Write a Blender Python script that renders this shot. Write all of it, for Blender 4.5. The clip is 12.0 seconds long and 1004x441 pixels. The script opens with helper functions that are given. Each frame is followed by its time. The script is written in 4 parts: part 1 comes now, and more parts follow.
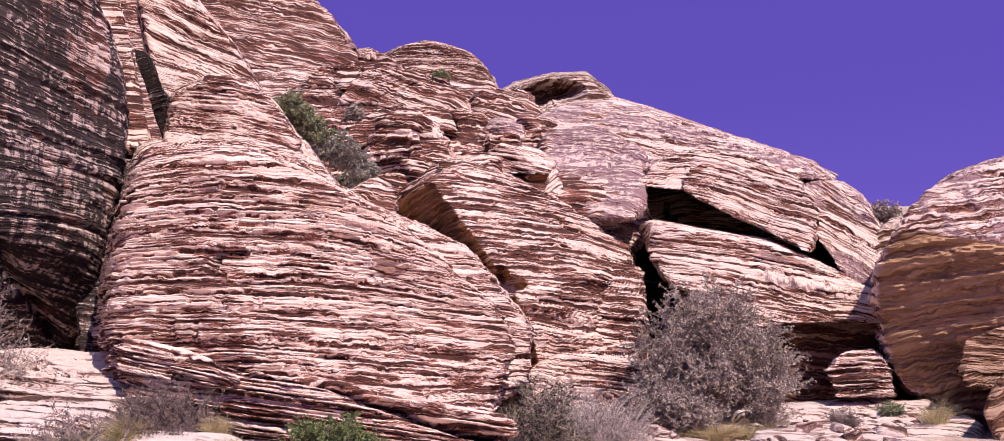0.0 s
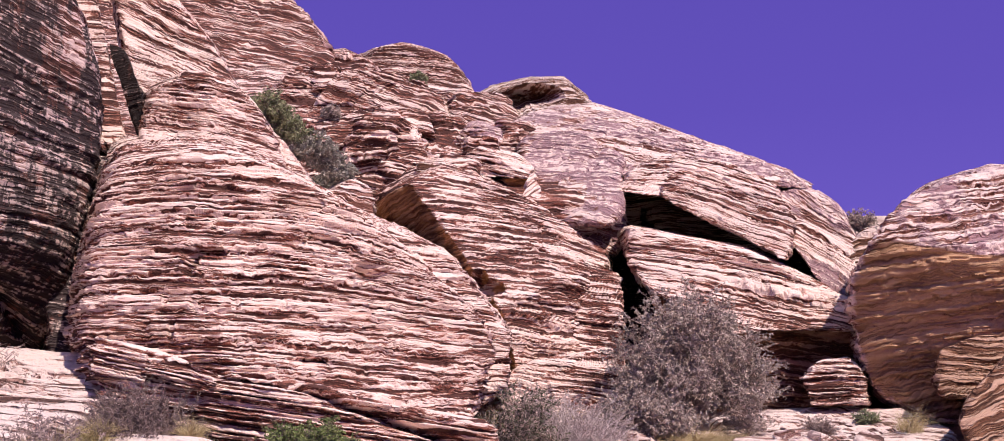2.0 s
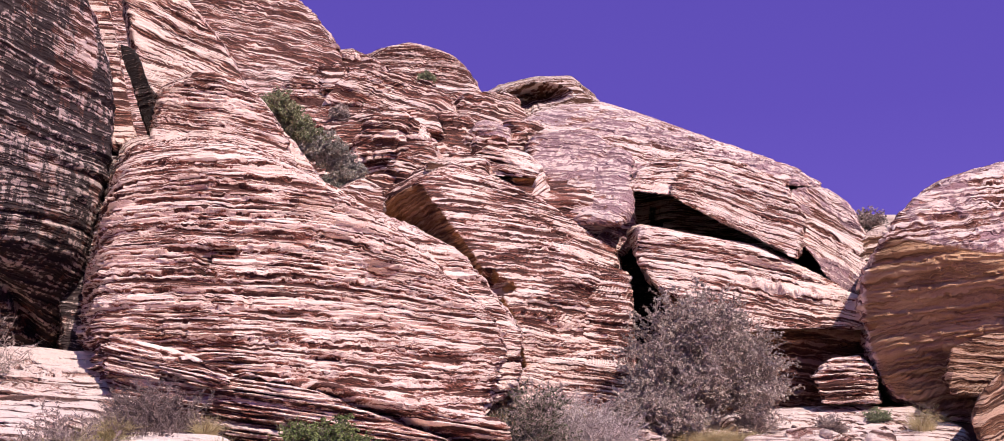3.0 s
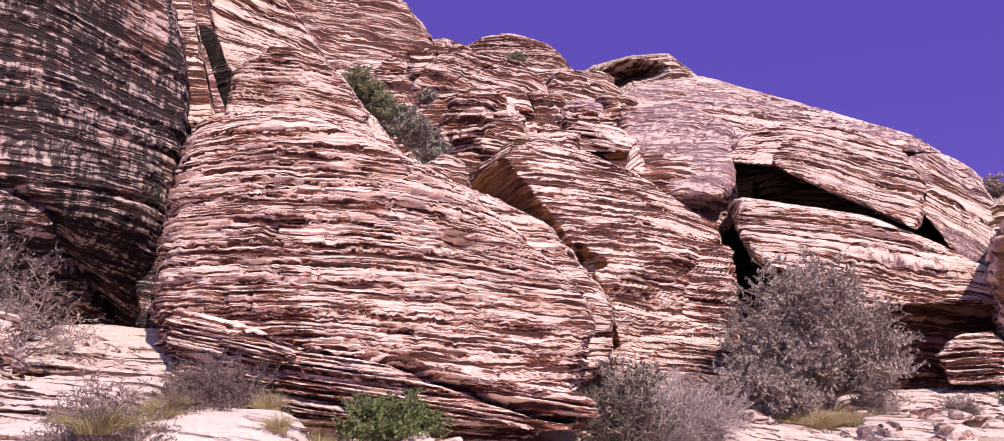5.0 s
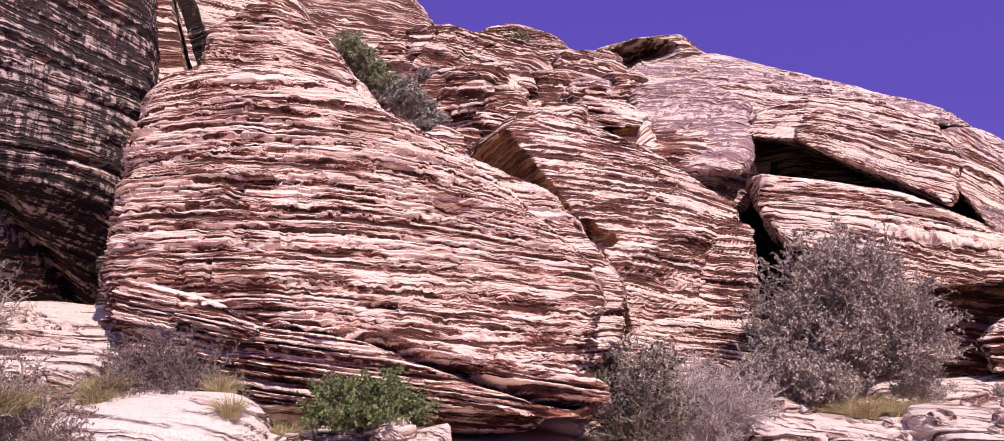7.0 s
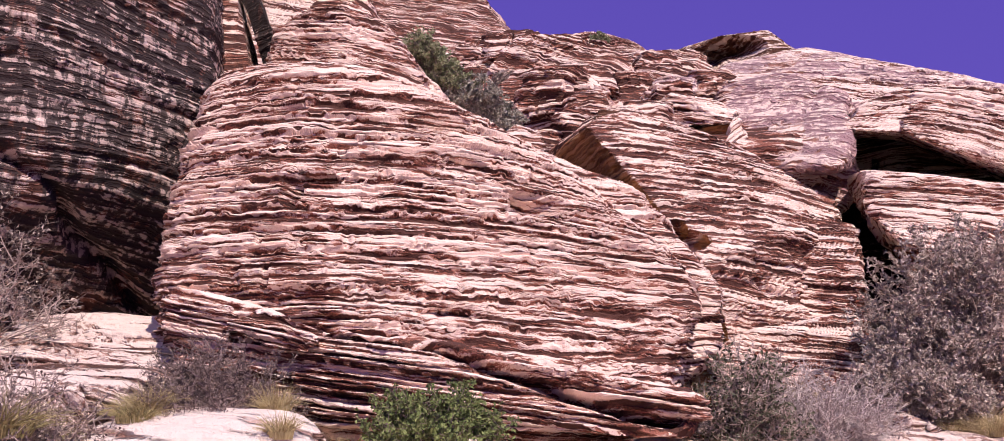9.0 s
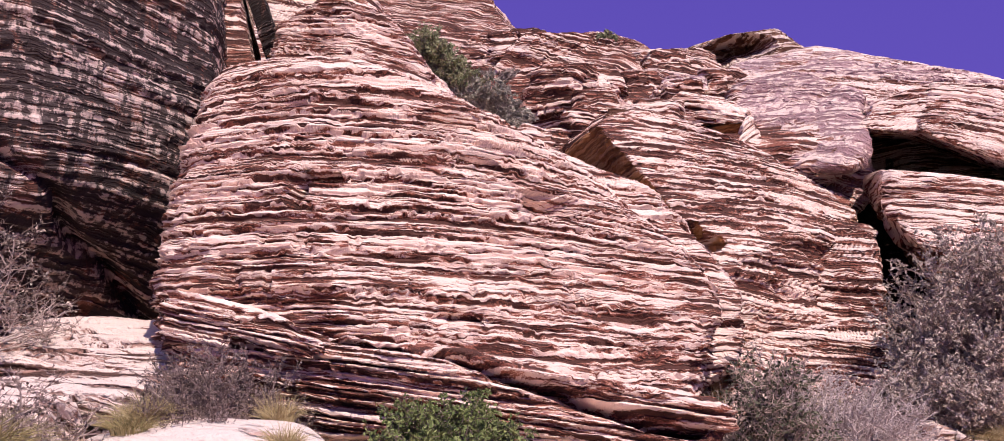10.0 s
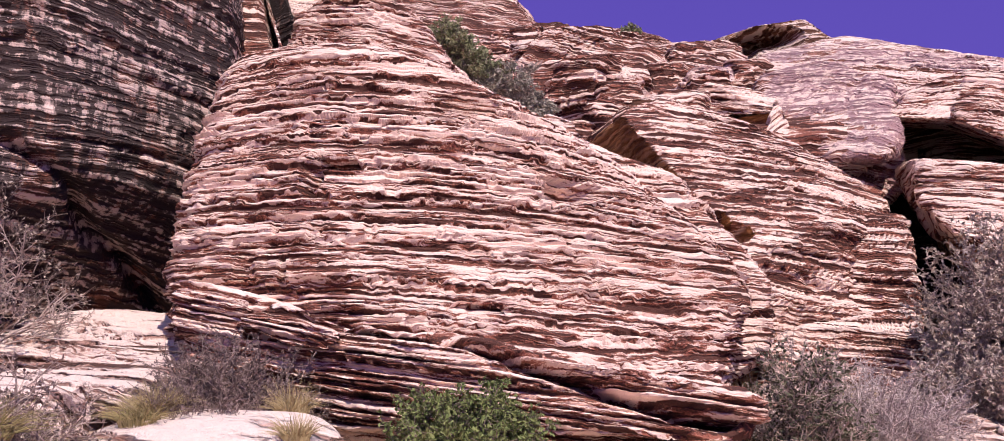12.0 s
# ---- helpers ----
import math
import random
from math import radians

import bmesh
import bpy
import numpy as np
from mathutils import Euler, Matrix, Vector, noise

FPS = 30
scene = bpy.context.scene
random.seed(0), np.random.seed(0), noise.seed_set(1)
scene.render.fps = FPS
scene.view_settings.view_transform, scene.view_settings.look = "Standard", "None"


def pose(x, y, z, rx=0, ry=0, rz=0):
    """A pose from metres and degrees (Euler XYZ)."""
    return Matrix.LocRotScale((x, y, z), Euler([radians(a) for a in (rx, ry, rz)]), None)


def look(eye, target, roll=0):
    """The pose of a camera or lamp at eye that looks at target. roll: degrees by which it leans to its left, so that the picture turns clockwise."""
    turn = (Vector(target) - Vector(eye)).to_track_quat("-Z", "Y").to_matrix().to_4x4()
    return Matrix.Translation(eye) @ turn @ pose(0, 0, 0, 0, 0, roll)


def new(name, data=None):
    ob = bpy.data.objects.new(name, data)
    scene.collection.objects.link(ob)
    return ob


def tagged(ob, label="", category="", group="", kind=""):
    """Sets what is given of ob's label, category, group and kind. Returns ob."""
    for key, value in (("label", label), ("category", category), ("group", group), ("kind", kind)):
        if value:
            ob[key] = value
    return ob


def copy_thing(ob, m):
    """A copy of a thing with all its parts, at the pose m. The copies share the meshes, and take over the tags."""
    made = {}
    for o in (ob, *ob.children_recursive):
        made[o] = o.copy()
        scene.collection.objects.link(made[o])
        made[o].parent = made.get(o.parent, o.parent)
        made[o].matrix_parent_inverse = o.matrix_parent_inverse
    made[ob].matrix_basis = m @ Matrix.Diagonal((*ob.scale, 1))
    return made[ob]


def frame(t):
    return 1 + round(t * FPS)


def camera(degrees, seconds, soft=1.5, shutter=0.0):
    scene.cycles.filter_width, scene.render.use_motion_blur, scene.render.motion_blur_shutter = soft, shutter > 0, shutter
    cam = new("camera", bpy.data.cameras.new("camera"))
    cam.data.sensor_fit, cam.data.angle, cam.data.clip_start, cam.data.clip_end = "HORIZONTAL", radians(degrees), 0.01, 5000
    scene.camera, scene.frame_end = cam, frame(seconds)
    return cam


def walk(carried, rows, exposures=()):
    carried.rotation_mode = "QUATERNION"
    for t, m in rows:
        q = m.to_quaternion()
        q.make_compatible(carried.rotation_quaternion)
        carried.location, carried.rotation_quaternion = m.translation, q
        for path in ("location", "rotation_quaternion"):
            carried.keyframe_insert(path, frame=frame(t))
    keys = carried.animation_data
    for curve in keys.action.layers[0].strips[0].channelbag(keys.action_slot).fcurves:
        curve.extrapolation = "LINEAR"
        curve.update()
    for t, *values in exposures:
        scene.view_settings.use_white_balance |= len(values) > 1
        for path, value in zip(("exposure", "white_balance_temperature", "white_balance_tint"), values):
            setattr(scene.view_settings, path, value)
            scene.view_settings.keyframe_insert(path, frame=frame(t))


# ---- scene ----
cam = camera(54.8, 12.0, soft=0.9)
METRES, EYE, TILT, LEAN, TURN = 6.0, 1.6, 10.5, 0.0, 0.0
ROWS = [
    (0.0, 0.0, 0.0, 0.0, 0.0, 0.0, -0.0),
    (0.2, 0.0050, 0.0030, -0.0030, -1.17, -0.04, -0.33),
    (0.5, 0.0106, 0.0068, -0.0072, -2.08, -0.05, -0.56),
    (1.0, -0.001, 0.0245, -0.0054, -1.99, -0.02, -0.82),
    (1.5, -0.0145, 0.0287, -0.0042, -1.96, 0.08, -0.87),
    (2.0, -0.0291, 0.0247, -0.0011, -1.67, 0.24, -0.84),
    (2.5, -0.0362, 0.0232, -0.0023, -1.58, 0.28, -0.78),
    (3.0, -0.0445, 0.0228, -0.0066, -1.31, 0.25, -0.7),
    (3.2, -0.0445, 0.0245, -0.0080, -1.17, 0.14, -0.66),
    (4.8, 0.0100, 0.1800, -0.0740, 4.78, 0.02, 0.67),
    (5.0, 0.0103, 0.2226, -0.0919, 4.78, 0.01, 0.67),
    (5.5, 0.0078, 0.3316, -0.1342, 4.69, -0.06, 0.68),
    (6.0, 0.0125, 0.3895, -0.1458, 4.94, -0.03, 0.79),
    (6.5, 0.012, 0.4669, -0.1657, 5.13, -0.0, 0.84),
    (7.0, 0.0048, 0.5255, -0.1822, 5.17, 0.02, 0.83),
    (7.3, 0.0020, 0.5610, -0.1920, 5.50, 0.08, 0.86),
    (7.5, 0.0001, 0.5841, -0.1973, 6.49, 0.27, 1.0),
    (7.7, -0.0025, 0.6030, -0.2020, 8.45, 0.50, 1.40),
    (9.3, -0.0180, 0.7500, -0.2160, 10.02, 0.95, 1.80),
    (9.5, -0.0215, 0.7631, -0.217, 10.04, 0.96, 1.8),
    (10.0, -0.0493, 0.8045, -0.2128, 10.17, 0.99, 1.76),
    (10.5, -0.0476, 0.8054, -0.2141, 10.35, 1.07, 1.83),
    (11.0, -0.0436, 0.7994, -0.2202, 11.05, 1.24, 1.99),
    (11.5, -0.0489, 0.8272, -0.2267, 11.52, 1.19, 2.1),
    (12.0, -0.0509, 0.862, -0.2373, 11.69, 1.06, 2.17),
]
walk(cam, [(t, pose(0, 0, EYE, TILT, LEAN, TURN) @ pose(METRES * x, METRES * y, METRES * z, 90 + pitch, roll, yaw)) for t, x, y, z, yaw, pitch, roll in ROWS])

# ---- light ----
SUN_AZ, SUN_EL = 33.0, 53.0  # degrees to the right of straight behind the first view, and up
to_sun = Vector((math.sin(radians(SUN_AZ)) * math.cos(radians(SUN_EL)), -math.cos(radians(SUN_AZ)) * math.cos(radians(SUN_EL)), math.sin(radians(SUN_EL))))
world = bpy.data.worlds.new("sky")
scene.world = world
world.use_nodes = True
wn, wl = world.node_tree.nodes, world.node_tree.links
sky = wn.new("ShaderNodeTexSky")
sky.sky_type, sky.sun_disc = "NISHITA", False
sky.sun_elevation, sky.sun_rotation = radians(SUN_EL), math.atan2(to_sun.x, to_sun.y)
sky.altitude, sky.air_density, sky.dust_density, sky.ozone_density = 1500, 1.0, 0.0, 3.0
wl.new(sky.outputs[0], wn["Background"].inputs["Color"])
wn["Background"].inputs["Strength"].default_value = 0.225
sun = new("sun", bpy.data.lights.new("sun", "SUN"))
sun.data.energy, sun.data.angle, sun.data.color = 5.45, radians(0.53), (1.0, 0.86, 0.805)
sun.matrix_world = look(to_sun * 80, (0, 0, 0))


# ---- materials ----
def material(name, roughness=0.9):
    m = bpy.data.materials.new(name)
    m.use_nodes = True
    b = m.node_tree.nodes["Principled BSDF"]
    b.inputs["Roughness"].default_value = roughness
    b.inputs["Specular IOR Level"].default_value = 0.25
    return m, m.node_tree.nodes, m.node_tree.links, b


def math_node(nodes, links, op, a, b):
    n = nodes.new("ShaderNodeMath")
    n.operation = op
    for socket, v in zip(n.inputs, (a, b)):
        if isinstance(v, (int, float)):
            socket.default_value = v
        else:
            links.new(v, socket)
    return n.outputs[0]


def noise_node(nodes, links, vector, scale, detail=4.0, rough=0.55):
    n = nodes.new("ShaderNodeTexNoise")
    n.inputs["Scale"].default_value, n.inputs["Detail"].default_value, n.inputs["Roughness"].default_value = scale, detail, rough
    links.new(vector, n.inputs["Vector"])
    return n.outputs["Fac"]


def ramp_node(nodes, links, fac, stops):
    n = nodes.new("ShaderNodeValToRGB")
    e = n.color_ramp.elements
    while len(e) < len(stops):
        e.new(0.5)
    for el, (at, colour) in zip(e, stops):
        el.position, el.color = at, (*colour, 1)
    links.new(fac, n.inputs[0])
    return n.outputs["Color"]


def mix_node(nodes, links, fac, a, b):
    n = nodes.new("ShaderNodeMix")
    n.data_type = "RGBA"
    for socket, v in ((n.inputs["Factor"], fac), (n.inputs["A"], a), (n.inputs["B"], b)):
        if isinstance(v, tuple):
            socket.default_value = (*v, 1)
        elif isinstance(v, (int, float)):
            socket.default_value = v
        else:
            links.new(v, socket)
    return n.outputs["Result"]


def sandstone(name, deep, mid, pale, white, varnish=0.0, shift=0.0, fine=1.0, swirl=1.0, coat=(0.026, 0.019, 0.018), rust=((0.13, 0.058, 0.032), (0.42, 0.185, 0.07), (0.64, 0.32, 0.13))):
    """Layered sandstone: crisp cream and red laminae that follow the layers of the mesh (band, strat), broken and
    ragged along their length, with grain, tinted undersides and desert varnish. fine: laminae to the metre against the
    usual; swirl: how much they wander."""
    m, nodes, links, bsdf = material(name, 0.92)
    geo = nodes.new("ShaderNodeNewGeometry")
    sep = nodes.new("ShaderNodeSeparateXYZ")
    links.new(geo.outputs["Position"], sep.inputs[0])
    band, strat, under_tint = (nodes.new("ShaderNodeAttribute") for _ in range(3))
    band.attribute_name, strat.attribute_name, under_tint.attribute_name = "band", "strat", "under_tint"

    def op(kind, x, y):
        return math_node(nodes, links, kind, x, y)

    def centred(x, gain):
        return op("MULTIPLY", op("SUBTRACT", x, 0.5), gain)

    def total(*terms):
        out = terms[0]
        for t in terms[1:]:
            out = op("ADD", out, t)
        return out

    def along(across, height, lift):
        """A field that is long in the plan and thin in the pile of layers."""
        v = nodes.new("ShaderNodeCombineXYZ")
        links.new(op("MULTIPLY", sep.outputs["X"], across), v.inputs[0])
        links.new(op("MULTIPLY", sep.outputs["Y"], across), v.inputs[1])
        links.new(op("ADD", op("MULTIPLY", height, lift), 0.0), v.inputs[2])
        return v.outputs[0]

    patch = noise_node(nodes, links, geo.outputs["Position"], 0.55, 3.0)
    grain = noise_node(nodes, links, geo.outputs["Position"], 38.0 * fine, 3.0, 0.7)
    wander = centred(noise_node(nodes, links, geo.outputs["Position"], 1.8 * fine, 2.0, 0.6), 0.11 * swirl / fine)
    ragged = centred(noise_node(nodes, links, geo.outputs["Position"], 11.0 * fine, 3.0, 0.6), 0.05 / fine)
    height = total(strat.outputs["Fac"], wander, ragged)
    beds = noise_node(nodes, links, along(0.45 * fine, height, 7.0 * fine), 1.0, 2.0, 0.5)
    sheet = noise_node(nodes, links, along(0.95 * fine, height, 24.0 * fine), 1.0, 2.0, 0.55)
    thread = noise_node(nodes, links, along(3.2 * fine, height, 58.0 * fine), 1.0, 1.0, 0.5)
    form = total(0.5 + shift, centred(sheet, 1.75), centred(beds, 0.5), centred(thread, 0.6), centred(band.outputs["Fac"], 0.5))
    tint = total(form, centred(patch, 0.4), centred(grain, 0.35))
    # The deep end is dark laminae plus the shade lines under ledges, as colour.
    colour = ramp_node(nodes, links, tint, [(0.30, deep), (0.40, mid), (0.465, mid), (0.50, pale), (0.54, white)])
    if varnish:
        up = nodes.new("ShaderNodeCombineXYZ")
        links.new(op("MULTIPLY", sep.outputs["X"], 2.2), up.inputs[0])
        links.new(op("MULTIPLY", sep.outputs["Y"], 2.2), up.inputs[1])
        links.new(op("MULTIPLY", sep.outputs["Z"], 0.5), up.inputs[2])
        v = total(noise_node(nodes, links, up.outputs[0], 0.9, 6.0, 0.65), centred(patch, 1.0))
        edge = ramp_node(nodes, links, op("ADD", v, varnish - 0.5), [(0.46, (0, 0, 0)), (0.53, (1, 1, 1))])
        fleck = total(centred(tint, 0.22), op("MULTIPLY", noise_node(nodes, links, up.outputs[0], 4.2 * fine, 4.0, 0.62), 0.55), op("MULTIPLY", noise_node(nodes, links, geo.outputs["Position"], 10.0 * fine, 4.0, 0.65), 0.45))
        flaked = ramp_node(nodes, links, fleck, [(0.52, (1, 1, 1)), (0.585, (0.2, 0.2, 0.2))])
        colour = mix_node(nodes, links, op("MULTIPLY", op("MULTIPLY", edge, flaked), 0.94), colour, coat)
    # Underside colour: iron tones with the overhang's bounce light and shade mixed in.
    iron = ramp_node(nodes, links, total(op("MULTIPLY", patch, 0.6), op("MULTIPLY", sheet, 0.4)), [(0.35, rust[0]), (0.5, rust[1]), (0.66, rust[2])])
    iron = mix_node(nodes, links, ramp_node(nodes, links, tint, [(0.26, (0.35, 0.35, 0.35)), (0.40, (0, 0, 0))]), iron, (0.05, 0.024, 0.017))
    colour = mix_node(nodes, links, op("MULTIPLY", under_tint.outputs["Fac"], 0.92), colour, iron)
    links.new(colour, bsdf.inputs["Base Color"])
    bump = nodes.new("ShaderNodeBump")
    bump.inputs["Strength"].default_value, bump.inputs["Distance"].default_value = 1.0, 0.07 / fine
    worn = ramp_node(nodes, links, form, [(0.22, (0, 0, 0)), (0.42, (0.5, 0.5, 0.5)), (0.56, (0.9, 0.9, 0.9)), (0.8, (1, 1, 1))])
    smooth = op("SUBTRACT", 1.0, op("MULTIPLY", under_tint.outputs["Fac"], 0.7))  # freshly broken faces are less worn
    links.new(total(op("MULTIPLY", worn, smooth), op("MULTIPLY", grain, 0.25)), bump.inputs["Height"])
    links.new(bump.outputs[0], bsdf.inputs["Normal"])
    return m


def plain(name, a, b, scale=3.0, roughness=0.85):
    """Two colours of leaf, twig or blade, mixed by a fine noise and from piece to piece."""
    m, nodes, links, bsdf = material(name, roughness)
    geo = nodes.new("ShaderNodeNewGeometry")
    n = noise_node(nodes, links, geo.outputs["Position"], scale, 4.0)
    f = math_node(nodes, links, "ADD", math_node(nodes, links, "MULTIPLY", n, 0.6), math_node(nodes, links, "MULTIPLY", geo.outputs["Random Per Island"], 0.5))
    links.new(ramp_node(nodes, links, f, [(0.25, a), (0.8, b)]), bsdf.inputs["Base Color"])
    return m


DEEP, MID, PALE, WHITE = (0.085, 0.034, 0.026), (0.315, 0.115, 0.080), (0.645, 0.36, 0.28), (0.86, 0.65, 0.56)
STONE = sandstone("banded_sandstone", DEEP, MID, PALE, WHITE, shift=0.02, fine=1.2)
STONE_MID = sandstone("broad_banded_sandstone", DEEP, MID, PALE, WHITE, shift=0.015, fine=0.72)
STONE_FAR = sandstone("coarse_banded_sandstone", DEEP, MID, PALE, WHITE, shift=-0.05, fine=0.45, swirl=2.2)
STONE_PALE = sandstone("pale_sandstone", (0.17, 0.065, 0.045), (0.43, 0.20, 0.15), (0.72, 0.475, 0.395), (0.84, 0.645, 0.565), varnish=0.46, shift=0.06, fine=0.55, swirl=3.4, coat=(0.385, 0.225, 0.235), rust=((0.19, 0.10, 0.052), (0.40, 0.22, 0.11), (0.50, 0.30, 0.16)))
STONE_MAUVE = sandstone("mauve_stained_sandstone", (0.17, 0.065, 0.045), (0.43, 0.20, 0.15), (0.72, 0.475, 0.395), (0.84, 0.645, 0.565), varnish=0.56, shift=0.06, fine=0.55, swirl=3.4, coat=(0.385, 0.225, 0.235), rust=((0.19, 0.10, 0.052), (0.40, 0.22, 0.11), (0.50, 0.30, 0.16)))
STONE_DARK = sandstone("varnished_sandstone", DEEP, (0.25, 0.10, 0.075), (0.52, 0.32, 0.27), (0.74, 0.56, 0.50), varnish=0.58, fine=0.9, coat=(0.040, 0.027, 0.028))
# Near-black stone whose colour holds the deep shade of the crevices.
STONE_SHADE = sandstone("crevice_shade_sandstone", DEEP, (0.2, 0.09, 0.07), (0.34, 0.2, 0.17), (0.5, 0.36, 0.33), varnish=0.72, shift=-0.2)
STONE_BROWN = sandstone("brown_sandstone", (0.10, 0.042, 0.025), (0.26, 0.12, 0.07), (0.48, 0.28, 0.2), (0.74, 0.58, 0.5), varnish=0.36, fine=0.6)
STONE_RUST = sandstone("rusty_sandstone", (0.13, 0.055, 0.032), (0.25, 0.115, 0.065), (0.36, 0.19, 0.115), (0.52, 0.32, 0.22), varnish=0.32, shift=-0.02, fine=0.5, swirl=2.0)
# The dark first colour draws the shaded undersides of the slab's thin ledges.
STONE_SLAB = sandstone("bleached_slab_sandstone", (0.10, 0.05, 0.04), (0.40, 0.23, 0.185), (0.62, 0.45, 0.39), (0.73, 0.57, 0.505), shift=0.075, fine=0.5, swirl=0.5)
STONE_SMOOTH = sandstone("smooth_white_sandstone", (0.30, 0.15, 0.115), (0.56, 0.36, 0.31), (0.72, 0.56, 0.50), (0.74, 0.595, 0.535), shift=0.17, fine=0.3)


# ---- noise and meshes ----
LATTICE = np.random.default_rng(7).random((32, 32, 32)).astype(np.float32)


def value_noise(p, seed=0):
    """Smooth noise in -1..1 at points p (n, 3)."""
    q = p + np.array((seed * 5.17, seed * 3.71, seed * 9.13))
    i = np.floor(q).astype(np.int64)
    f = (q - i).astype(np.float32)
    f = f * f * (3 - 2 * f)
    i0, i1 = i & 31, (i + 1) & 31
    x0, y0, z0, x1, y1, z1 = i0[:, 0], i0[:, 1], i0[:, 2], i1[:, 0], i1[:, 1], i1[:, 2]
    fx, fy, fz = f[:, 0], f[:, 1], f[:, 2]
    a = LATTICE[x0, y0, z0] * (1 - fx) + LATTICE[x1, y0, z0] * fx
    b = LATTICE[x0, y1, z0] * (1 - fx) + LATTICE[x1, y1, z0] * fx
    c = LATTICE[x0, y0, z1] * (1 - fx) + LATTICE[x1, y0, z1] * fx
    d = LATTICE[x0, y1, z1] * (1 - fx) + LATTICE[x1, y1, z1] * fx
    return ((a * (1 - fy) + b * fy) * (1 - fz) + (c * (1 - fy) + d * fy) * fz) * 2 - 1


def fractal(p, seed=0, octaves=3):
    return sum(value_noise(p * 2.0**k, seed + k) * 0.5**k for k in range(octaves))


def mesh_from(name, verts, faces, mat, smooth=False, **attributes):
    me = bpy.data.meshes.new(name)
    n = faces.shape[1]
    me.vertices.add(len(verts))
    me.vertices.foreach_set("co", np.ascontiguousarray(verts, np.float32).ravel())
    me.loops.add(faces.size)
    me.loops.foreach_set("vertex_index", np.ascontiguousarray(faces, np.int32).ravel())
    me.polygons.add(len(faces))
    me.polygons.foreach_set("loop_start", np.arange(0, faces.size, n, dtype=np.int32))
    me.polygons.foreach_set("use_smooth", np.full(len(faces), smooth))
    for key, value in attributes.items():
        me.attributes.new(key, "FLOAT", "POINT").data.foreach_set("value", np.ascontiguousarray(value, np.float32))
    me.update(calc_edges=True)
    me.materials.append(mat)
    return me


def way(az, el):
    """A direction: az degrees to the right of the way back to the first camera, el degrees up."""
    az, el = np.radians(az), np.radians(el)
    return np.stack([np.sin(az) * np.cos(el), -np.cos(az) * np.cos(el), np.sin(el)], -1)


def layers(s, p, seed, thick, step):
    """Layered rock: how far each point stands out (0..1) and how pale its layer is, at the height s in the pile of
    layers.
    Each layer is a ledge with a narrow gap worn out below it; gaps widen, close and break along the layer. The gaps get
    a dark tone, for red stone and ledge shade together."""
    rng = np.random.default_rng(seed)
    n = 4096
    t = thick * rng.lognormal(-0.1, 0.5, n)
    edges = np.cumsum(t)
    edges -= edges[n // 2]
    out, pale, gap = rng.uniform(0.45, 1.0, n), rng.random(n), rng.uniform(0.1, 0.5, n)
    i = np.clip(np.searchsorted(edges, s) - 1, 0, n - 2)
    f = (s - edges[i]) / (edges[i + 1] - edges[i])
    q = p.copy()
    q[:, 2] = i * 1.37
    side = value_noise(q * np.array((0.7, 0.7, 1.0)), seed)
    chip = value_noise(q * np.array((3.1, 3.1, 1.0)), seed + 3)
    nick = value_noise(q * np.array((9.5, 9.5, 1.0)), seed + 5)
    grit = value_noise(q * np.array((24.0, 24.0, 1.0)), seed + 9)
    width = np.clip(gap[i] + 0.28 * side + 0.2 * chip + 0.14 * nick + 0.07 * grit, 0.0, 0.85)
    broken = np.clip((chip * 0.6 + nick * 0.3 + 0.1 * grit - 0.3) / 0.12, 0, 1)
    ledge = (out[i] + 0.16 * chip + 0.09 * nick + 0.04 * grit) * (1 - 0.55 * broken)
    edge = np.clip((f - width) / np.clip(1.4 * step / t[i], 0.09, 0.6), 0, 1)
    edge = edge * edge * (3 - 2 * edge)
    top = 1 - 0.35 * np.clip((f - 0.72) / 0.28, 0, 1) ** 2
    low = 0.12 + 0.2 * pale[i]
    # Low tone in the gaps paints ledge shade over their redder stone.
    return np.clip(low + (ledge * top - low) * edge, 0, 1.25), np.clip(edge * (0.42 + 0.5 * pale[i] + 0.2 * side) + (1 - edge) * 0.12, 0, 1)


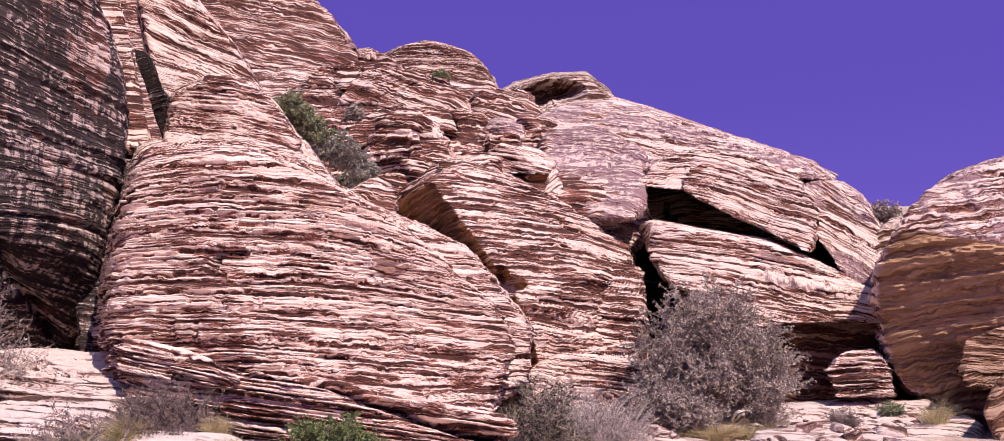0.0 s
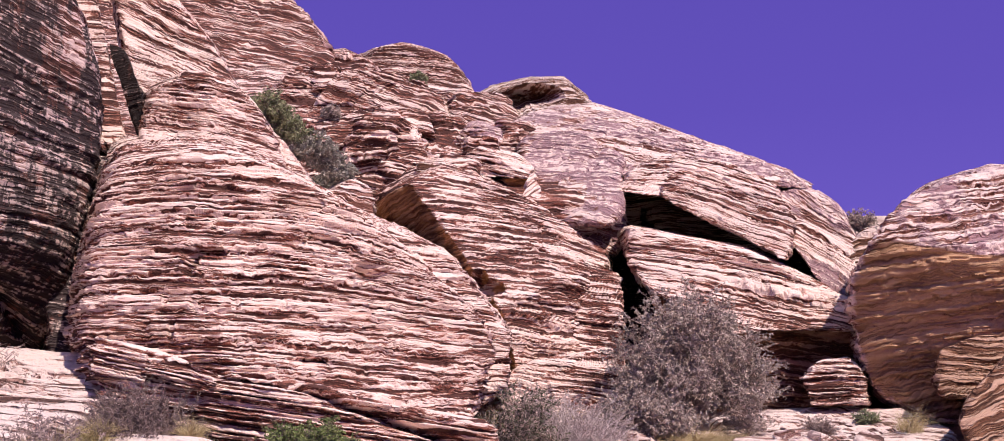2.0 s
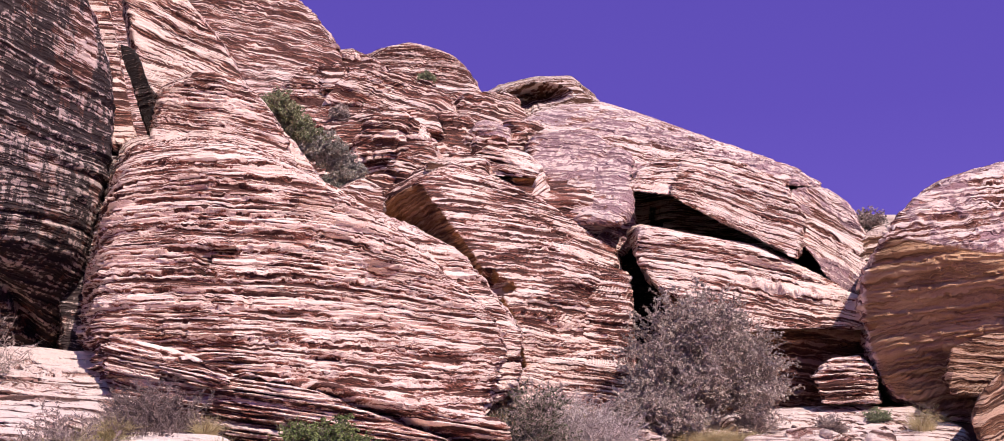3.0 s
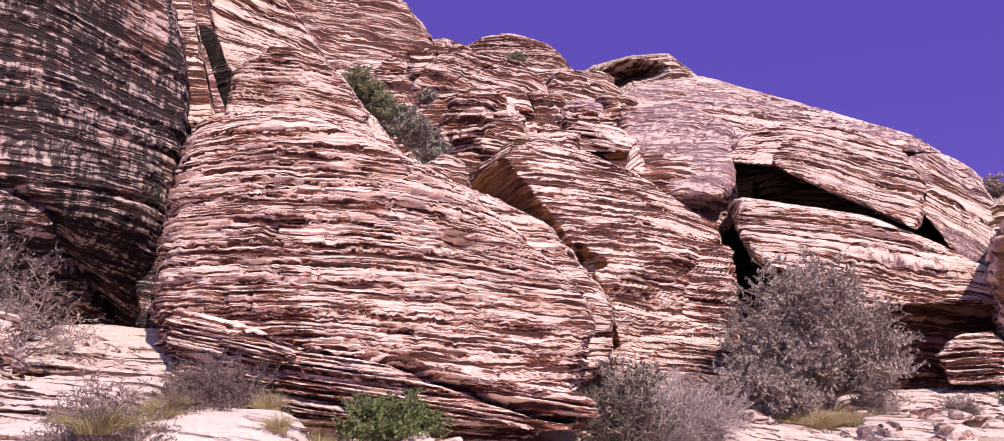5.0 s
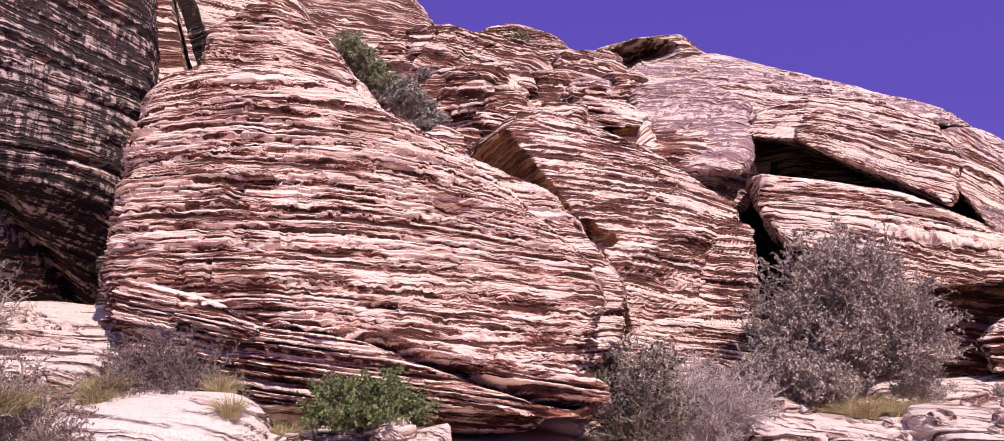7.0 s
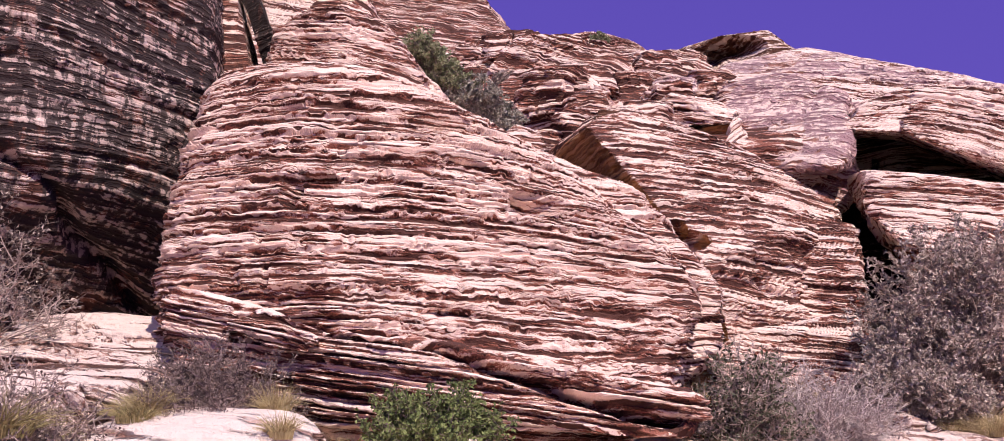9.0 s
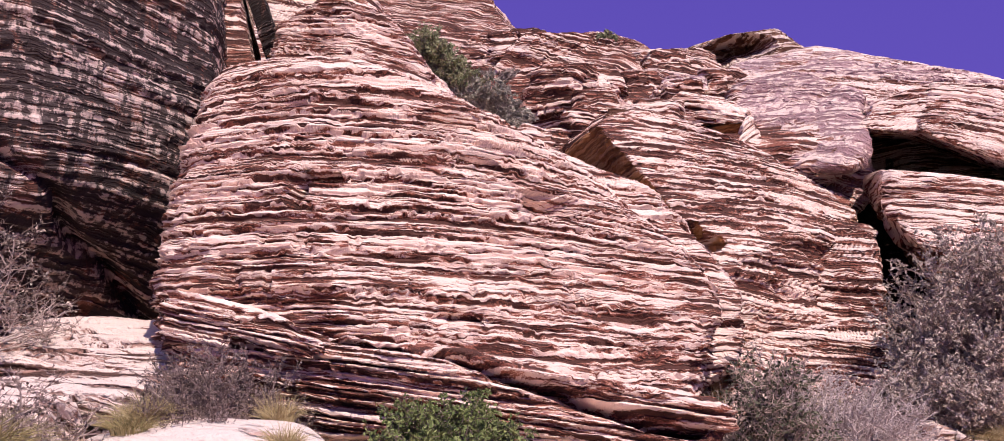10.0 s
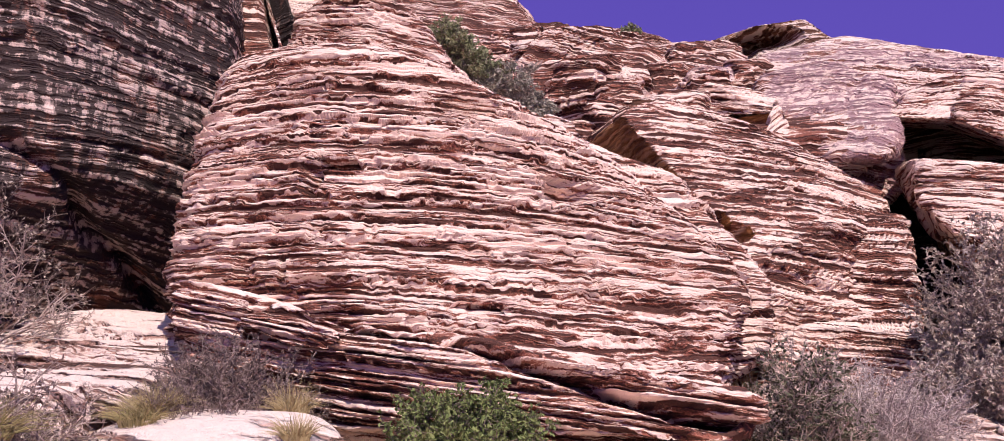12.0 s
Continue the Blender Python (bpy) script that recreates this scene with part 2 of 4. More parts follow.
def rock(name, centre, planes, mat, label, category="boulder", rows=160, cols=220, sharp=30, lump=0.06, seed=1,
         thick=0.12, depth=0.09, dip=(0.0, 0.0, 0.0), arch=(0.0, 0.0, 0.0), face=0.0, carve=(), cracks=(), pale=0.0, under=None, parent=None):
    """A boulder: a rounded solid between planes (az, el, distance from its centre), worn into layers that stand out and
    fall back.
    dip: slope of the layers to the right, to the back, and their arching. arch: where upper layers bend down to both
    sides (from x, above z, how much). under: a freshly broken, smooth face, by the way it looks, coloured by iron and
    by the bounce light and shade of an overhang. carve: hollows (offset, radii). cracks: (az, el, distance, width,
    depth)."""
    n, d = way(*np.array([pl[:2] for pl in planes], float).T), np.array([pl[2] for pl in planes], float)

    def reach(u):
        total = np.zeros(len(u))
        for a, b in zip(n, d):
            total += np.maximum(u @ a, 0) ** sharp / b**sharp
        return np.maximum(total, 1e-200) ** (-1 / sharp)

    half = np.array([reach(np.array([v, [-c for c in v]], float)).mean() for v in ((1, 0, 0), (0, 1, 0), (0, 0, 1))])
    u = np.linspace(-1, 1, cols, endpoint=False)
    lon = radians(face) + math.pi * np.sign(u) * (0.36 * np.abs(u) + 0.64 * np.abs(u) ** 5)
    lat = np.linspace(-math.pi / 2 + 0.004, math.pi / 2 - 0.004, rows)
    lo, la = np.meshgrid(lon, lat)
    dirs = np.stack([np.sin(lo) * np.cos(la), -np.cos(lo) * np.cos(la), np.sin(la)], -1).reshape(-1, 3) * half
    dirs /= np.linalg.norm(dirs, axis=1, keepdims=True)
    r = reach(dirs)
    for off, radii in carve:
        o, e = -np.array(off, float) / radii, dirs / radii
        a, b, c = (e * e).sum(1), (e * o).sum(1), (o * o).sum() - 1
        disc = b * b - a * c
        near = (-b - np.sqrt(np.maximum(disc, 0))) / a
        far = (-b + np.sqrt(np.maximum(disc, 0))) / a
        r = np.where((disc > 0) & (near > 0) & (r > near) & (r < far), near, r)
    c = np.array(centre, float)
    p = dirs * r[:, None]
    w = p + c
    r = r * (1 + lump * fractal(w * (0.9 / max(half.mean(), 1.0) + 0.25), seed, 3))
    p = dirs * r[:, None]
    grid = p.reshape(rows, cols, 3)
    du = np.roll(grid, -1, 1) - np.roll(grid, 1, 1)
    dv = np.gradient(grid, axis=0)
    nor = np.cross(du, dv).reshape(-1, 3)
    nor /= np.maximum(np.linalg.norm(nor, axis=1, keepdims=True), 1e-9)
    nor *= np.sign((nor * dirs).sum(1, keepdims=True))
    w = p + c
    s = w[:, 2] + dip[0] * p[:, 0] + dip[1] * p[:, 1] + dip[2] * p[:, 0] ** 2 + arch[2] * np.maximum(p[:, 2] - arch[1], 0) * (p[:, 0] - arch[0]) ** 2
    s = s + 0.22 * value_noise(w * 0.35, seed + 4) + thick * (0.3 * value_noise(w * 1.1, seed + 5) + 0.14 * value_noise(w * 4.2, seed + 7))
    steep = np.clip(1.28 - 1.0 * np.abs(nor[:, 2]), 0.12, 1)
    step = s.reshape(rows, cols)
    step = np.maximum(np.abs(np.gradient(step, axis=0)), np.abs(np.gradient(step, axis=1))).ravel()
    out, tone = layers(s, w, seed, thick, step)
    out2, tone2 = layers(s * 1.0 + 3.3, w, seed + 20, thick * 3.6, step)
    clear = np.clip(1.5 - step / (0.8 * thick), 0.0, 1.0)  # layers finer than the mesh stay out of its relief
    tone = 0.5 + (tone - 0.5) * clear
    amount = depth * ((out - 0.6) * 0.8 * clear + out2 * 1.1 - 0.57) * steep
    under_tint = np.zeros(len(w))
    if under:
        under_tint = np.clip((nor @ way(*under) - 0.76) / 0.08, 0, 1)
        amount *= 1 - 0.1 * under_tint
    amount += 0.12 * depth * value_noise(w * 9, seed + 6)
    for az, el, dist, width, deep in cracks:
        off = p @ way(az, el) - dist + 0.12 * value_noise(w * 0.9, seed + 8) + 0.02 * value_noise(w * 6.0, seed + 10)
        amount -= deep * np.exp(-((off / width) ** 2)) * np.clip(0.75 + 0.6 * value_noise(w * 1.3, seed + 11), 0, 1)
    w = w + nor * amount[:, None]
    k = np.arange(rows - 1)[:, None] * cols + np.arange(cols)[None]
    k2 = np.arange(rows - 1)[:, None] * cols + (np.arange(cols)[None] + 1) % cols
    faces = np.stack([k, k2, k2 + cols, k + cols], -1).reshape(-1, 4)
    ob = new(name, mesh_from(name, w - c, faces, mat, False, band=np.clip(0.66 * tone + 0.32 * tone2 + 0.055 + pale, 0, 1), strat=s, under_tint=under_tint))
    ob.location = centre
    if parent:
        ob.parent, ob.location = parent, Vector(centre) - parent.location
        return tagged(ob, label)
    return tagged(ob, label, category)


# ---- rocks ----
hillside = rock("hillside", (-4.91, 36.00, 8.92),
     [(29, 69, 4.87), (63, 53, 6.18), (83, 1, 9.15), (25, -89, 7.93), (-65, -4, 10.49), (2, 62, 2.64), (0, 10, 7.6), (180, 0, 24.00)],
     STONE_FAR, "layered red sandstone hillside behind the boulders", "rock slope", rows=190, cols=190, seed=34, pale=-0.08, thick=0.2, depth=0.3, dip=(0.1, 0.0, 0.0), lump=0.05)
rock("layered_boulder", (-3.83, 17.60, 3.25),
     [(-15, 71, 3.07), (50, 72, 2.59), (84, 48, 2.46), (77, 59, 2.28), (92, -37, 3.96), (90, -6, 4.14), (-40, -87, 2.49), (-70, -66, 2.63), (-68, -21, 3.23), (-66, 4, 3.18), (-64, 14, 3.29), (0, 3, 2.89), (0, 32, 2.21), (30, 34, 1.66), (180, 0, 4.4)],
     STONE, "large rounded sandstone boulder with cream and red layers", "boulder", rows=450, cols=560, seed=11, thick=0.075, depth=0.13, dip=(0.03, 0.0, 0.012), arch=(-0.2, -0.3, 0.03), lump=0.03, carve=(((0.64, -0.6, 1.8), (0.36, 0.6, 0.16)), ((1.93, -0.35, 0.57), (0.5, 0.75, 0.19)), ((-0.8, -2.1, 0.57), (0.15, 0.75, 0.3)), ((-0.59, -2.2, 0.73), (0.34, 0.5, 0.09)), ((-1.31, -1.34, 1.93), (0.26, 0.4, 0.08)), ((1.08, -0.8, 1.16), (0.3, 0.45, 0.06)), ((0.44, -1.24, 1.04), (0.42, 0.4, 0.05)), ((1.73, -0.5, 0.75), (0.4, 0.4, 0.07)), ((1.2, -2.37, -1.02), (0.3, 0.4, 0.06))))
rock("ledge_rock", (-3.35, 15.80, 1.34),
     [(91, 78, 0.69), (90, -1, 3.45), (-28, -88, 0.40), (-70, -66, 0.77), (-68, -23, 2.19), (-66, 12, 2.85), (3, 8, 1.48), (180, 0, 2.70)],
     STONE, "low layered sandstone ledge under the big boulder", "rock ledge", rows=160, cols=400, seed=12, thick=0.065, depth=0.13, dip=(0.16, 0.0, 0.0), lump=0.06, pale=-0.04, cracks=((90, 74, 0.60, 0.05, 0.5),))
rock("crevice_stone", (3.71, 25.23, 3.26),
     [(-101, 1, 0.06), (-94, 48, 0.18), (64, 65, 0.31), (78, 5, 0.08), (83, -42, 0.27), (-109, -57, 0.25), (10, 20, 0.26), (180, 0, 0.5)],
     STONE_RUST, "smooth brown stone wedged in the crevice", "stone", rows=50, cols=60, seed=125, thick=0.3, depth=0.02, lump=0.05, sharp=14)
rock("ledge_block", (-5.34, 14.59, 2.23),
     [(-63, -1, 0.36), (-55, 54, 0.31), (70, 82, 0.12), (108, 46, 0.31), (115, -18, 0.44), (-113, -85, 0.31), (-5, 12, 0.33), (10, 60, 0.3), (180, 0, 1.0)],
     STONE, "broken cream-topped block on the sandstone ledge", "boulder", rows=76, cols=110, seed=126, thick=0.07, depth=0.09, dip=(0.22, 0.0, 0.0), lump=0.07, pale=-0.12, sharp=40)
rock("ledge_block", (-4.41, 14.52, 2.02),
     [(-65, 14, 0.48), (-52, 71, 0.24), (98, 68, 0.21), (102, 61, 0.17), (112, -35, 0.46), (-97, -83, 0.21), (-76, -66, 0.19), (5, 14, 0.3), (10, 60, 0.26), (180, 0, 1.0)],
     STONE, "broken cream-topped block on the sandstone ledge", "boulder", rows=70, cols=120, seed=127, thick=0.07, depth=0.09, dip=(0.3, 0.0, 0.0), lump=0.07, pale=-0.12, sharp=40)
# Added backing that closes the crevice; its darkness is painted shade.
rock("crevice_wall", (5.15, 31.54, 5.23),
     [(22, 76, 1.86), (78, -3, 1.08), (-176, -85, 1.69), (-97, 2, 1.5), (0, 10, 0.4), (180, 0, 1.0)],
     STONE_SHADE, "added backing wall deep in the crevice, shade put into its dark colour", "rock wall", rows=40, cols=40, seed=128, thick=0.2, depth=0.08, lump=0.05, sharp=40)
rock("cap_block", (-6.33, 21.92, 7.94),
     [(-69, 1, 1.42), (-46, 50, 1.25), (32, 70, 1.08), (82, 49, 1.04), (92, 33, 1.15), (97, 19, 1.35), (-176, -75, 0.94), (0, 28, 1.4), (45, 30, 1.33), (180, 0, 2.55)],
     STONE, "domed layered sandstone block on the boulder", "boulder", rows=139, cols=147, seed=13, thick=0.10, depth=0.12, dip=(0.05, 0.0, 0.05), lump=0.04)
rock("varnished_cliff", (-11.86, 18.59, 6.14),
     [(5, 56, 6.14), (112, 7, 4.16), (103, 27, 4.72), (114, -3, 4.05), (116, -15, 4.16), (127, -80, 4.63), (-41, -7, 5.84), (66, 4, 3.98), (70, -42, 4.26), (180, 0, 6.14), (20, 3, 3.67), (-90, 0, 7.27)],
     STONE_DARK, "tall sandstone cliff darkened with black desert varnish", "cliff", rows=270, cols=300, seed=14, thick=0.11, depth=0.085, dip=(0.10, 0.05, 0.0), face=45, lump=0.03, cracks=((163, 60, -2.26, 0.09, 0.45),))
rock("leaning_slab", (-9.30, 22.95, 9.26),
     [(90, 41, 1.73), (107, 15, 0.29), (175, -74, 1.7), (-70, -12, 0.33), (10, 30, 1.04), (180, 0, 2.1)],
     STONE_MID, "narrow leaning slab of pink sandstone beside the cliff", "rock slab", rows=154, cols=79, seed=15, pale=-0.14, thick=0.14, depth=0.06, lump=0.02)
rock("pale_boulder", (-8.03, 25.00, 10.60),
     [(43, 64, 1.94), (93, 31, 0.93), (88, 40, 0.90), (121, -42, 2.33), (-176, -74, 2.09), (-81, -32, 1.35), (-72, -12, 1.45), (5, 35, 1.02), (180, 0, 4.00)],
     STONE_MID, "pale cross-bedded sandstone boulder above the slab", "boulder", rows=139, cols=124, seed=16, thick=0.13, depth=0.12, dip=(0.5, 0.0, 0.0), lump=0.04, pale=0.02)
# Added face that fills the gap; the gap's shade is in its colour.
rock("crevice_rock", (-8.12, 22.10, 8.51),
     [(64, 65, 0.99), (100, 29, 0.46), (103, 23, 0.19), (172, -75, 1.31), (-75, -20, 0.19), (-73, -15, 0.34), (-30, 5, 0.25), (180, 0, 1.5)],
     STONE_SHADE, "added sandstone face in the crevice behind the slab, gap shade put into its dark colour", "rock wall", rows=110, cols=70, seed=69, thick=0.2, depth=0.05, lump=0.03, sharp=60)
rock("upper_cliff", (-16.42, 58.00, 25.88),
     [(4, 58, 10.14), (97, 6, 6.74), (81, 40, 3.78), (107, -24, 9.12), (137, -63, 8.26), (169, -73, 8.09), (-64, -4, 12.45), (10, 40, 2.96), (180, 0, 12.00)],
     STONE_FAR, "high layered red sandstone cliff against the sky", "cliff", rows=180, cols=165, seed=17, pale=-0.08, thick=0.26, depth=0.28, dip=(0.12, 0.0, 0.01), lump=0.07, parent=hillside)
rock("rock_knoll", (-7.87, 56.00, 20.20),
     [(-19, 66, 2.16), (60, 58, 1.97), (81, 36, 2.13), (120, -54, 3.44), (-112, -60, 2.84), (-67, 30, 2.61), (0, 35, 3.09), (180, 0, 10.00)],
     STONE_FAR, "small layered red sandstone knoll on the skyline", "rock outcrop", rows=116, cols=113, seed=18, pale=-0.08, thick=0.24, depth=0.25, dip=(0.1, 0.0, 0.03), lump=0.05, parent=hillside)
rock("rock_knoll", (-6.25, 90.00, 31.80),
     [(-51, 54, 4.73), (-24, 66, 4.08), (36, 65, 3.65), (69, 46, 4.20), (80, 27, 4.97), (127, -62, 4.85), (-110, -55, 4.77), (-83, -2, 5.50), (0, 30, 4.70), (180, 0, 15.00)],
     STONE_FAR, "rounded layered red sandstone knoll on the skyline", "rock outcrop", rows=123, cols=124, seed=19, pale=-0.08, thick=0.22, depth=0.26, dip=(0.05, 0.0, 0.03), lump=0.05, parent=hillside)
rock("slope_rock", (-6.10, 44.00, 14.30),
     [(-45, 58, 2.85), (25, 70, 2.06), (50, 64, 2.34), (98, -21, 4.97), (152, -73, 2.41), (-121, -69, 2.47), (-81, -17, 4.50), (0, 45, 3.27), (180, 0, 12.00)],
     STONE_FAR, "broken slope of layered red sandstone below the skyline", "rock outcrop", rows=150, cols=150, seed=20, pale=-0.08, thick=0.2, depth=0.3, dip=(0.1, 0.0, 0.0), lump=0.09, parent=hillside)
rock("pale_block", (-3.19, 31.44, 9.33),
     [(-78, 10, 1.33), (-75, 19, 1.37), (-55, 54, 1.38), (25, 70, 1.57), (73, 48, 1.57), (86, 24, 1.49), (107, -39, 1.27), (121, -60, 1.36), (-145, -75, 1.63), (0, 40, 1.8), (-10, 8, 2.2), (180, 0, 5.0)],
     STONE_MID, "rounded pale sandstone block with red layers", "boulder", rows=140, cols=150, seed=21, thick=0.17, depth=0.2, dip=(0.02, 0.0, 0.12), lump=0.05, pale=0.08, sharp=60)
rock("crest_block", (-1.34, 27.81, 8.36),
     [(-73, 36, 0.47), (-32, 69, 0.41), (32, 71, 0.14), (73, 47, 0.47), (148, -71, 0.33), (-151, -72, 0.08), (0, 40, 0.5), (180, 0, 1.4)],
     STONE_BROWN, "thin dark flake of sandstone on the boulder crest", "boulder", rows=60, cols=90, seed=124, thick=0.1, depth=0.07, lump=0.06, sharp=40)
rock("round_block", (-0.11, 35.20, 11.33),
     [(-85, 10, 0.9), (-75, 36, 0.6), (-40, 66, 0.6), (28, 69, 0.62), (85, 11, 0.98), (114, -54, 0.78), (112, -51, 0.55), (-157, -72, 0.69), (0, 50, 1.0), (-40, 20, 1.1), (180, 0, 3.0)],
     STONE_MAUVE, "weathered purple-grey sandstone block", "boulder", rows=90, cols=100, seed=22, thick=0.16, depth=0.12, dip=(0.3, 0.0, 0.0), lump=0.06, sharp=60)
rock("tilted_block", (0.43, 31.09, 9.37),
     [(-82, 22, 0.93), (-59, 58, 0.81), (41, 67, 0.52), (66, 50, 0.75), (96, -29, 1.21), (-175, -74, 0.36), (-137, -69, 0.58), (10, 50, 0.8), (-30, 15, 1.1), (180, 0, 2.0)],
     STONE_MID, "tilted pale sandstone block with red seams", "boulder", rows=90, cols=100, seed=122, thick=0.15, depth=0.12, dip=(0.35, 0.0, 0.0), lump=0.07, pale=0.2, sharp=60)
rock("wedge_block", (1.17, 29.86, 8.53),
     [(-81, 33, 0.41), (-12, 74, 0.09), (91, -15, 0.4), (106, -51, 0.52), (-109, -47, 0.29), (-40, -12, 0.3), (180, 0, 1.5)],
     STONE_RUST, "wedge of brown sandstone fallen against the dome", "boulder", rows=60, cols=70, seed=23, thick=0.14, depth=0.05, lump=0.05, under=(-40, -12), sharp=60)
rock("pale_spike", (1.66, 29.47, 8.33),
     [(-87, 21, 0.23), (-83, 31, 0.43), (80, 21, 0.16), (113, -61, 0.69), (-114, -54, 0.51), (20, 30, 0.5), (180, 0, 1.5)],
     STONE_MID, "pointed pale sandstone fragment leaning on the dome", "boulder", rows=70, cols=70, seed=123, thick=0.12, depth=0.08, dip=(-0.9, 0.0, 0.0), lump=0.06, pale=0.2, sharp=60)
rock("cave_boulder", (2.19, 44.60, 16.13),
     [(-84, 12, 3.36), (-60, 54, 1.13), (-34, 66, 0.72), (-9, 69, 0.75), (35, 63, 1.47), (62, 45, 1.82), (93, -26, 2.85), (148, -69, 1.12), (-158, -70, 1.37), (0, 35, 2.3), (-30, 20, 2.6), (180, 0, 5.0)],
     STONE_BROWN, "brown sandstone boulder on the skyline hollowed by a dark cave", "boulder", rows=120, cols=170, seed=24, thick=0.2, depth=0.12, dip=(-0.35, 0.0, 0.1), lump=0.03, sharp=90, carve=(((-1.03, -2.6, -1.53), (0.98, 4.8, 0.78)), ((0.18, -2.81, -1.11), (1.42, 5.2, 0.78))))
dome = rock("sandstone_dome", (8.26, 33.50, 10.19),
     [(-62, 58, 4.41), (-21, 71, 2.43), (42, 63, 0.58), (54, 50, 1.19), (63, 26, 2.94), (67, 3, 4.73), (-126, -62, 1.88), (-169, -75, 0.67), (-5, 58, 0.94), (-15, 61, 1.44), (25, 30, 3.05), (180, 0, 10.50)],
     STONE_PALE, "great pale sandstone dome with an overhanging lip", "rock dome", rows=230, cols=220, seed=25, thick=0.17, depth=0.16, dip=(0.42, 0.0, 0.0), lump=0.04)
rock("dome_flank", (3.50, 33.00, 9.69),
     [(-86, 21, 2.25), (-62, 60, 1.73), (-19, 73, 1.41), (55, 58, 1.16), (80, 3, 1.54), (85, -16, 1.74), (138, -76, 1.86), (-124, -67, 1.89), (-102, -33, 2.03), (-20, 52, 1.15), (180, 0, 4.00)],
     STONE_MAUVE, "smooth pale flank of the dome with grey-purple patches", "rock slope", rows=154, cols=147, seed=63, thick=0.16, depth=0.10, dip=(0.3, 0.0, 0.04), lump=0.09, sharp=14, parent=dome)
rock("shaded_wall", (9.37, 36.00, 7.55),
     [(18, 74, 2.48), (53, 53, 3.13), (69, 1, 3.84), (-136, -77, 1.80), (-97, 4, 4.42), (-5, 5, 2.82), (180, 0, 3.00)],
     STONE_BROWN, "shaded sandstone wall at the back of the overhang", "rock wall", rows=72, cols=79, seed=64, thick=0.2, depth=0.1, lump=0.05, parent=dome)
dome_base = rock("layered_bench", (8.33, 28.97, 5.04),
     [(-89, 41, 4.26), (38, 74, 1.23), (56, 60, 1.08), (68, -3, 3.21), (156, -85, 1.21), (-113, -60, 1.48), (-103, -31, 3.33), (-100, -10, 3.87), (-5, 32, 3.6), (10, 25, 3.25), (-106, -30, 2.76), (180, 0, 5.83)],
     STONE_MID, "layered sandstone ledge below the dome", "rock ledge", rows=165, cols=190, seed=76, thick=0.13, depth=0.14, dip=(0.2, 0.0, 0.0), lump=0.05, pale=0.14)
rock("recess_rock", (7.91, 30.56, 2.97),
     [(37, 79, 2.06), (68, -5, 4.1), (129, -90, 1.52), (-98, 2, 3.75), (0, 0, 4.35), (-106, -30, 1.0), (180, 0, 5.3)],
     STONE_RUST, "brown layered sandstone in the shade of an overhang", "rock wall", rows=100, cols=124, seed=27, thick=0.2, depth=0.12, lump=0.04, parent=dome_base)
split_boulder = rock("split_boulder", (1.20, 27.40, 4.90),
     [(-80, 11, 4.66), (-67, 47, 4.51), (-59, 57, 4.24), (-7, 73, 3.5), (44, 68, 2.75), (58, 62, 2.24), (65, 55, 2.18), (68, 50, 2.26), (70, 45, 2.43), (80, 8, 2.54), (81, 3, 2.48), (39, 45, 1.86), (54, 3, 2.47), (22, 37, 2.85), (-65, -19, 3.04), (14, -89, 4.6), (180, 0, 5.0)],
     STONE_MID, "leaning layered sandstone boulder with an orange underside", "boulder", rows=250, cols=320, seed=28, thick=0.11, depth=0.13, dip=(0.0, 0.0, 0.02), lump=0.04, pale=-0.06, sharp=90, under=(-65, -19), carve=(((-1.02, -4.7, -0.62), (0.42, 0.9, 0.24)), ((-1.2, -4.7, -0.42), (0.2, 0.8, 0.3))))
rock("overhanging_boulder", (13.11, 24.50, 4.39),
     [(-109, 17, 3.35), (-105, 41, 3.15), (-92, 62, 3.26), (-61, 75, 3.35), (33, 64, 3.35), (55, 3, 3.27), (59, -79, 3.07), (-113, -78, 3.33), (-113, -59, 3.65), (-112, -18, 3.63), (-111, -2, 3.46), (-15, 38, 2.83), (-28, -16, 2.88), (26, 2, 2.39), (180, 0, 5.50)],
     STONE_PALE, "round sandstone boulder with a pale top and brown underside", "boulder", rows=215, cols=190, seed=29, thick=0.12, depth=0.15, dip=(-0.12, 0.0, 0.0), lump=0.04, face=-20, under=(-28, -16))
rock("fallen_block", (11.38, 22.00, 2.50),
     [(-114, 21, 0.91), (-107, 70, 0.71), (27, 83, 0.78), (60, 4, 0.98), (82, -88, 0.64), (-116, -22, 1.06), (-10, 22, 0.71), (180, 0, 2.00)],
     STONE_RUST, "brown sandstone block under the overhanging boulder", "boulder", rows=99, cols=92, seed=30, thick=0.1, depth=0.05, lump=0.05)
rock("fallen_block", (11.72, 20.20, 1.37),
     [(-116, 24, 1.51), (-116, 38, 1.41), (-115, 51, 1.50), (39, 79, 1.81), (57, 4, 1.43), (0, -86, 1.33), (-116, -18, 1.58), (-15, 32, 1.16), (180, 0, 1.80)],
     STONE_RUST, "layered brown sandstone block lying on the slab", "boulder", rows=99, cols=92, seed=31, thick=0.1, depth=0.05, dip=(-0.4, 0.0, 0.0), lump=0.05)
rock("fallen_block", (8.86, 24.20, 2.17),
     [(-107, 43, 0.68), (-89, 81, 0.62), (64, 49, 0.72), (67, 4, 0.72), (-132, -88, 0.49), (-110, -18, 0.70), (5, 14, 0.83), (180, 0, 2.30)],
     STONE_MID, "small red layered block under the ledge", "boulder", rows=99, cols=99, seed=32, thick=0.09, depth=0.1, lump=0.06)
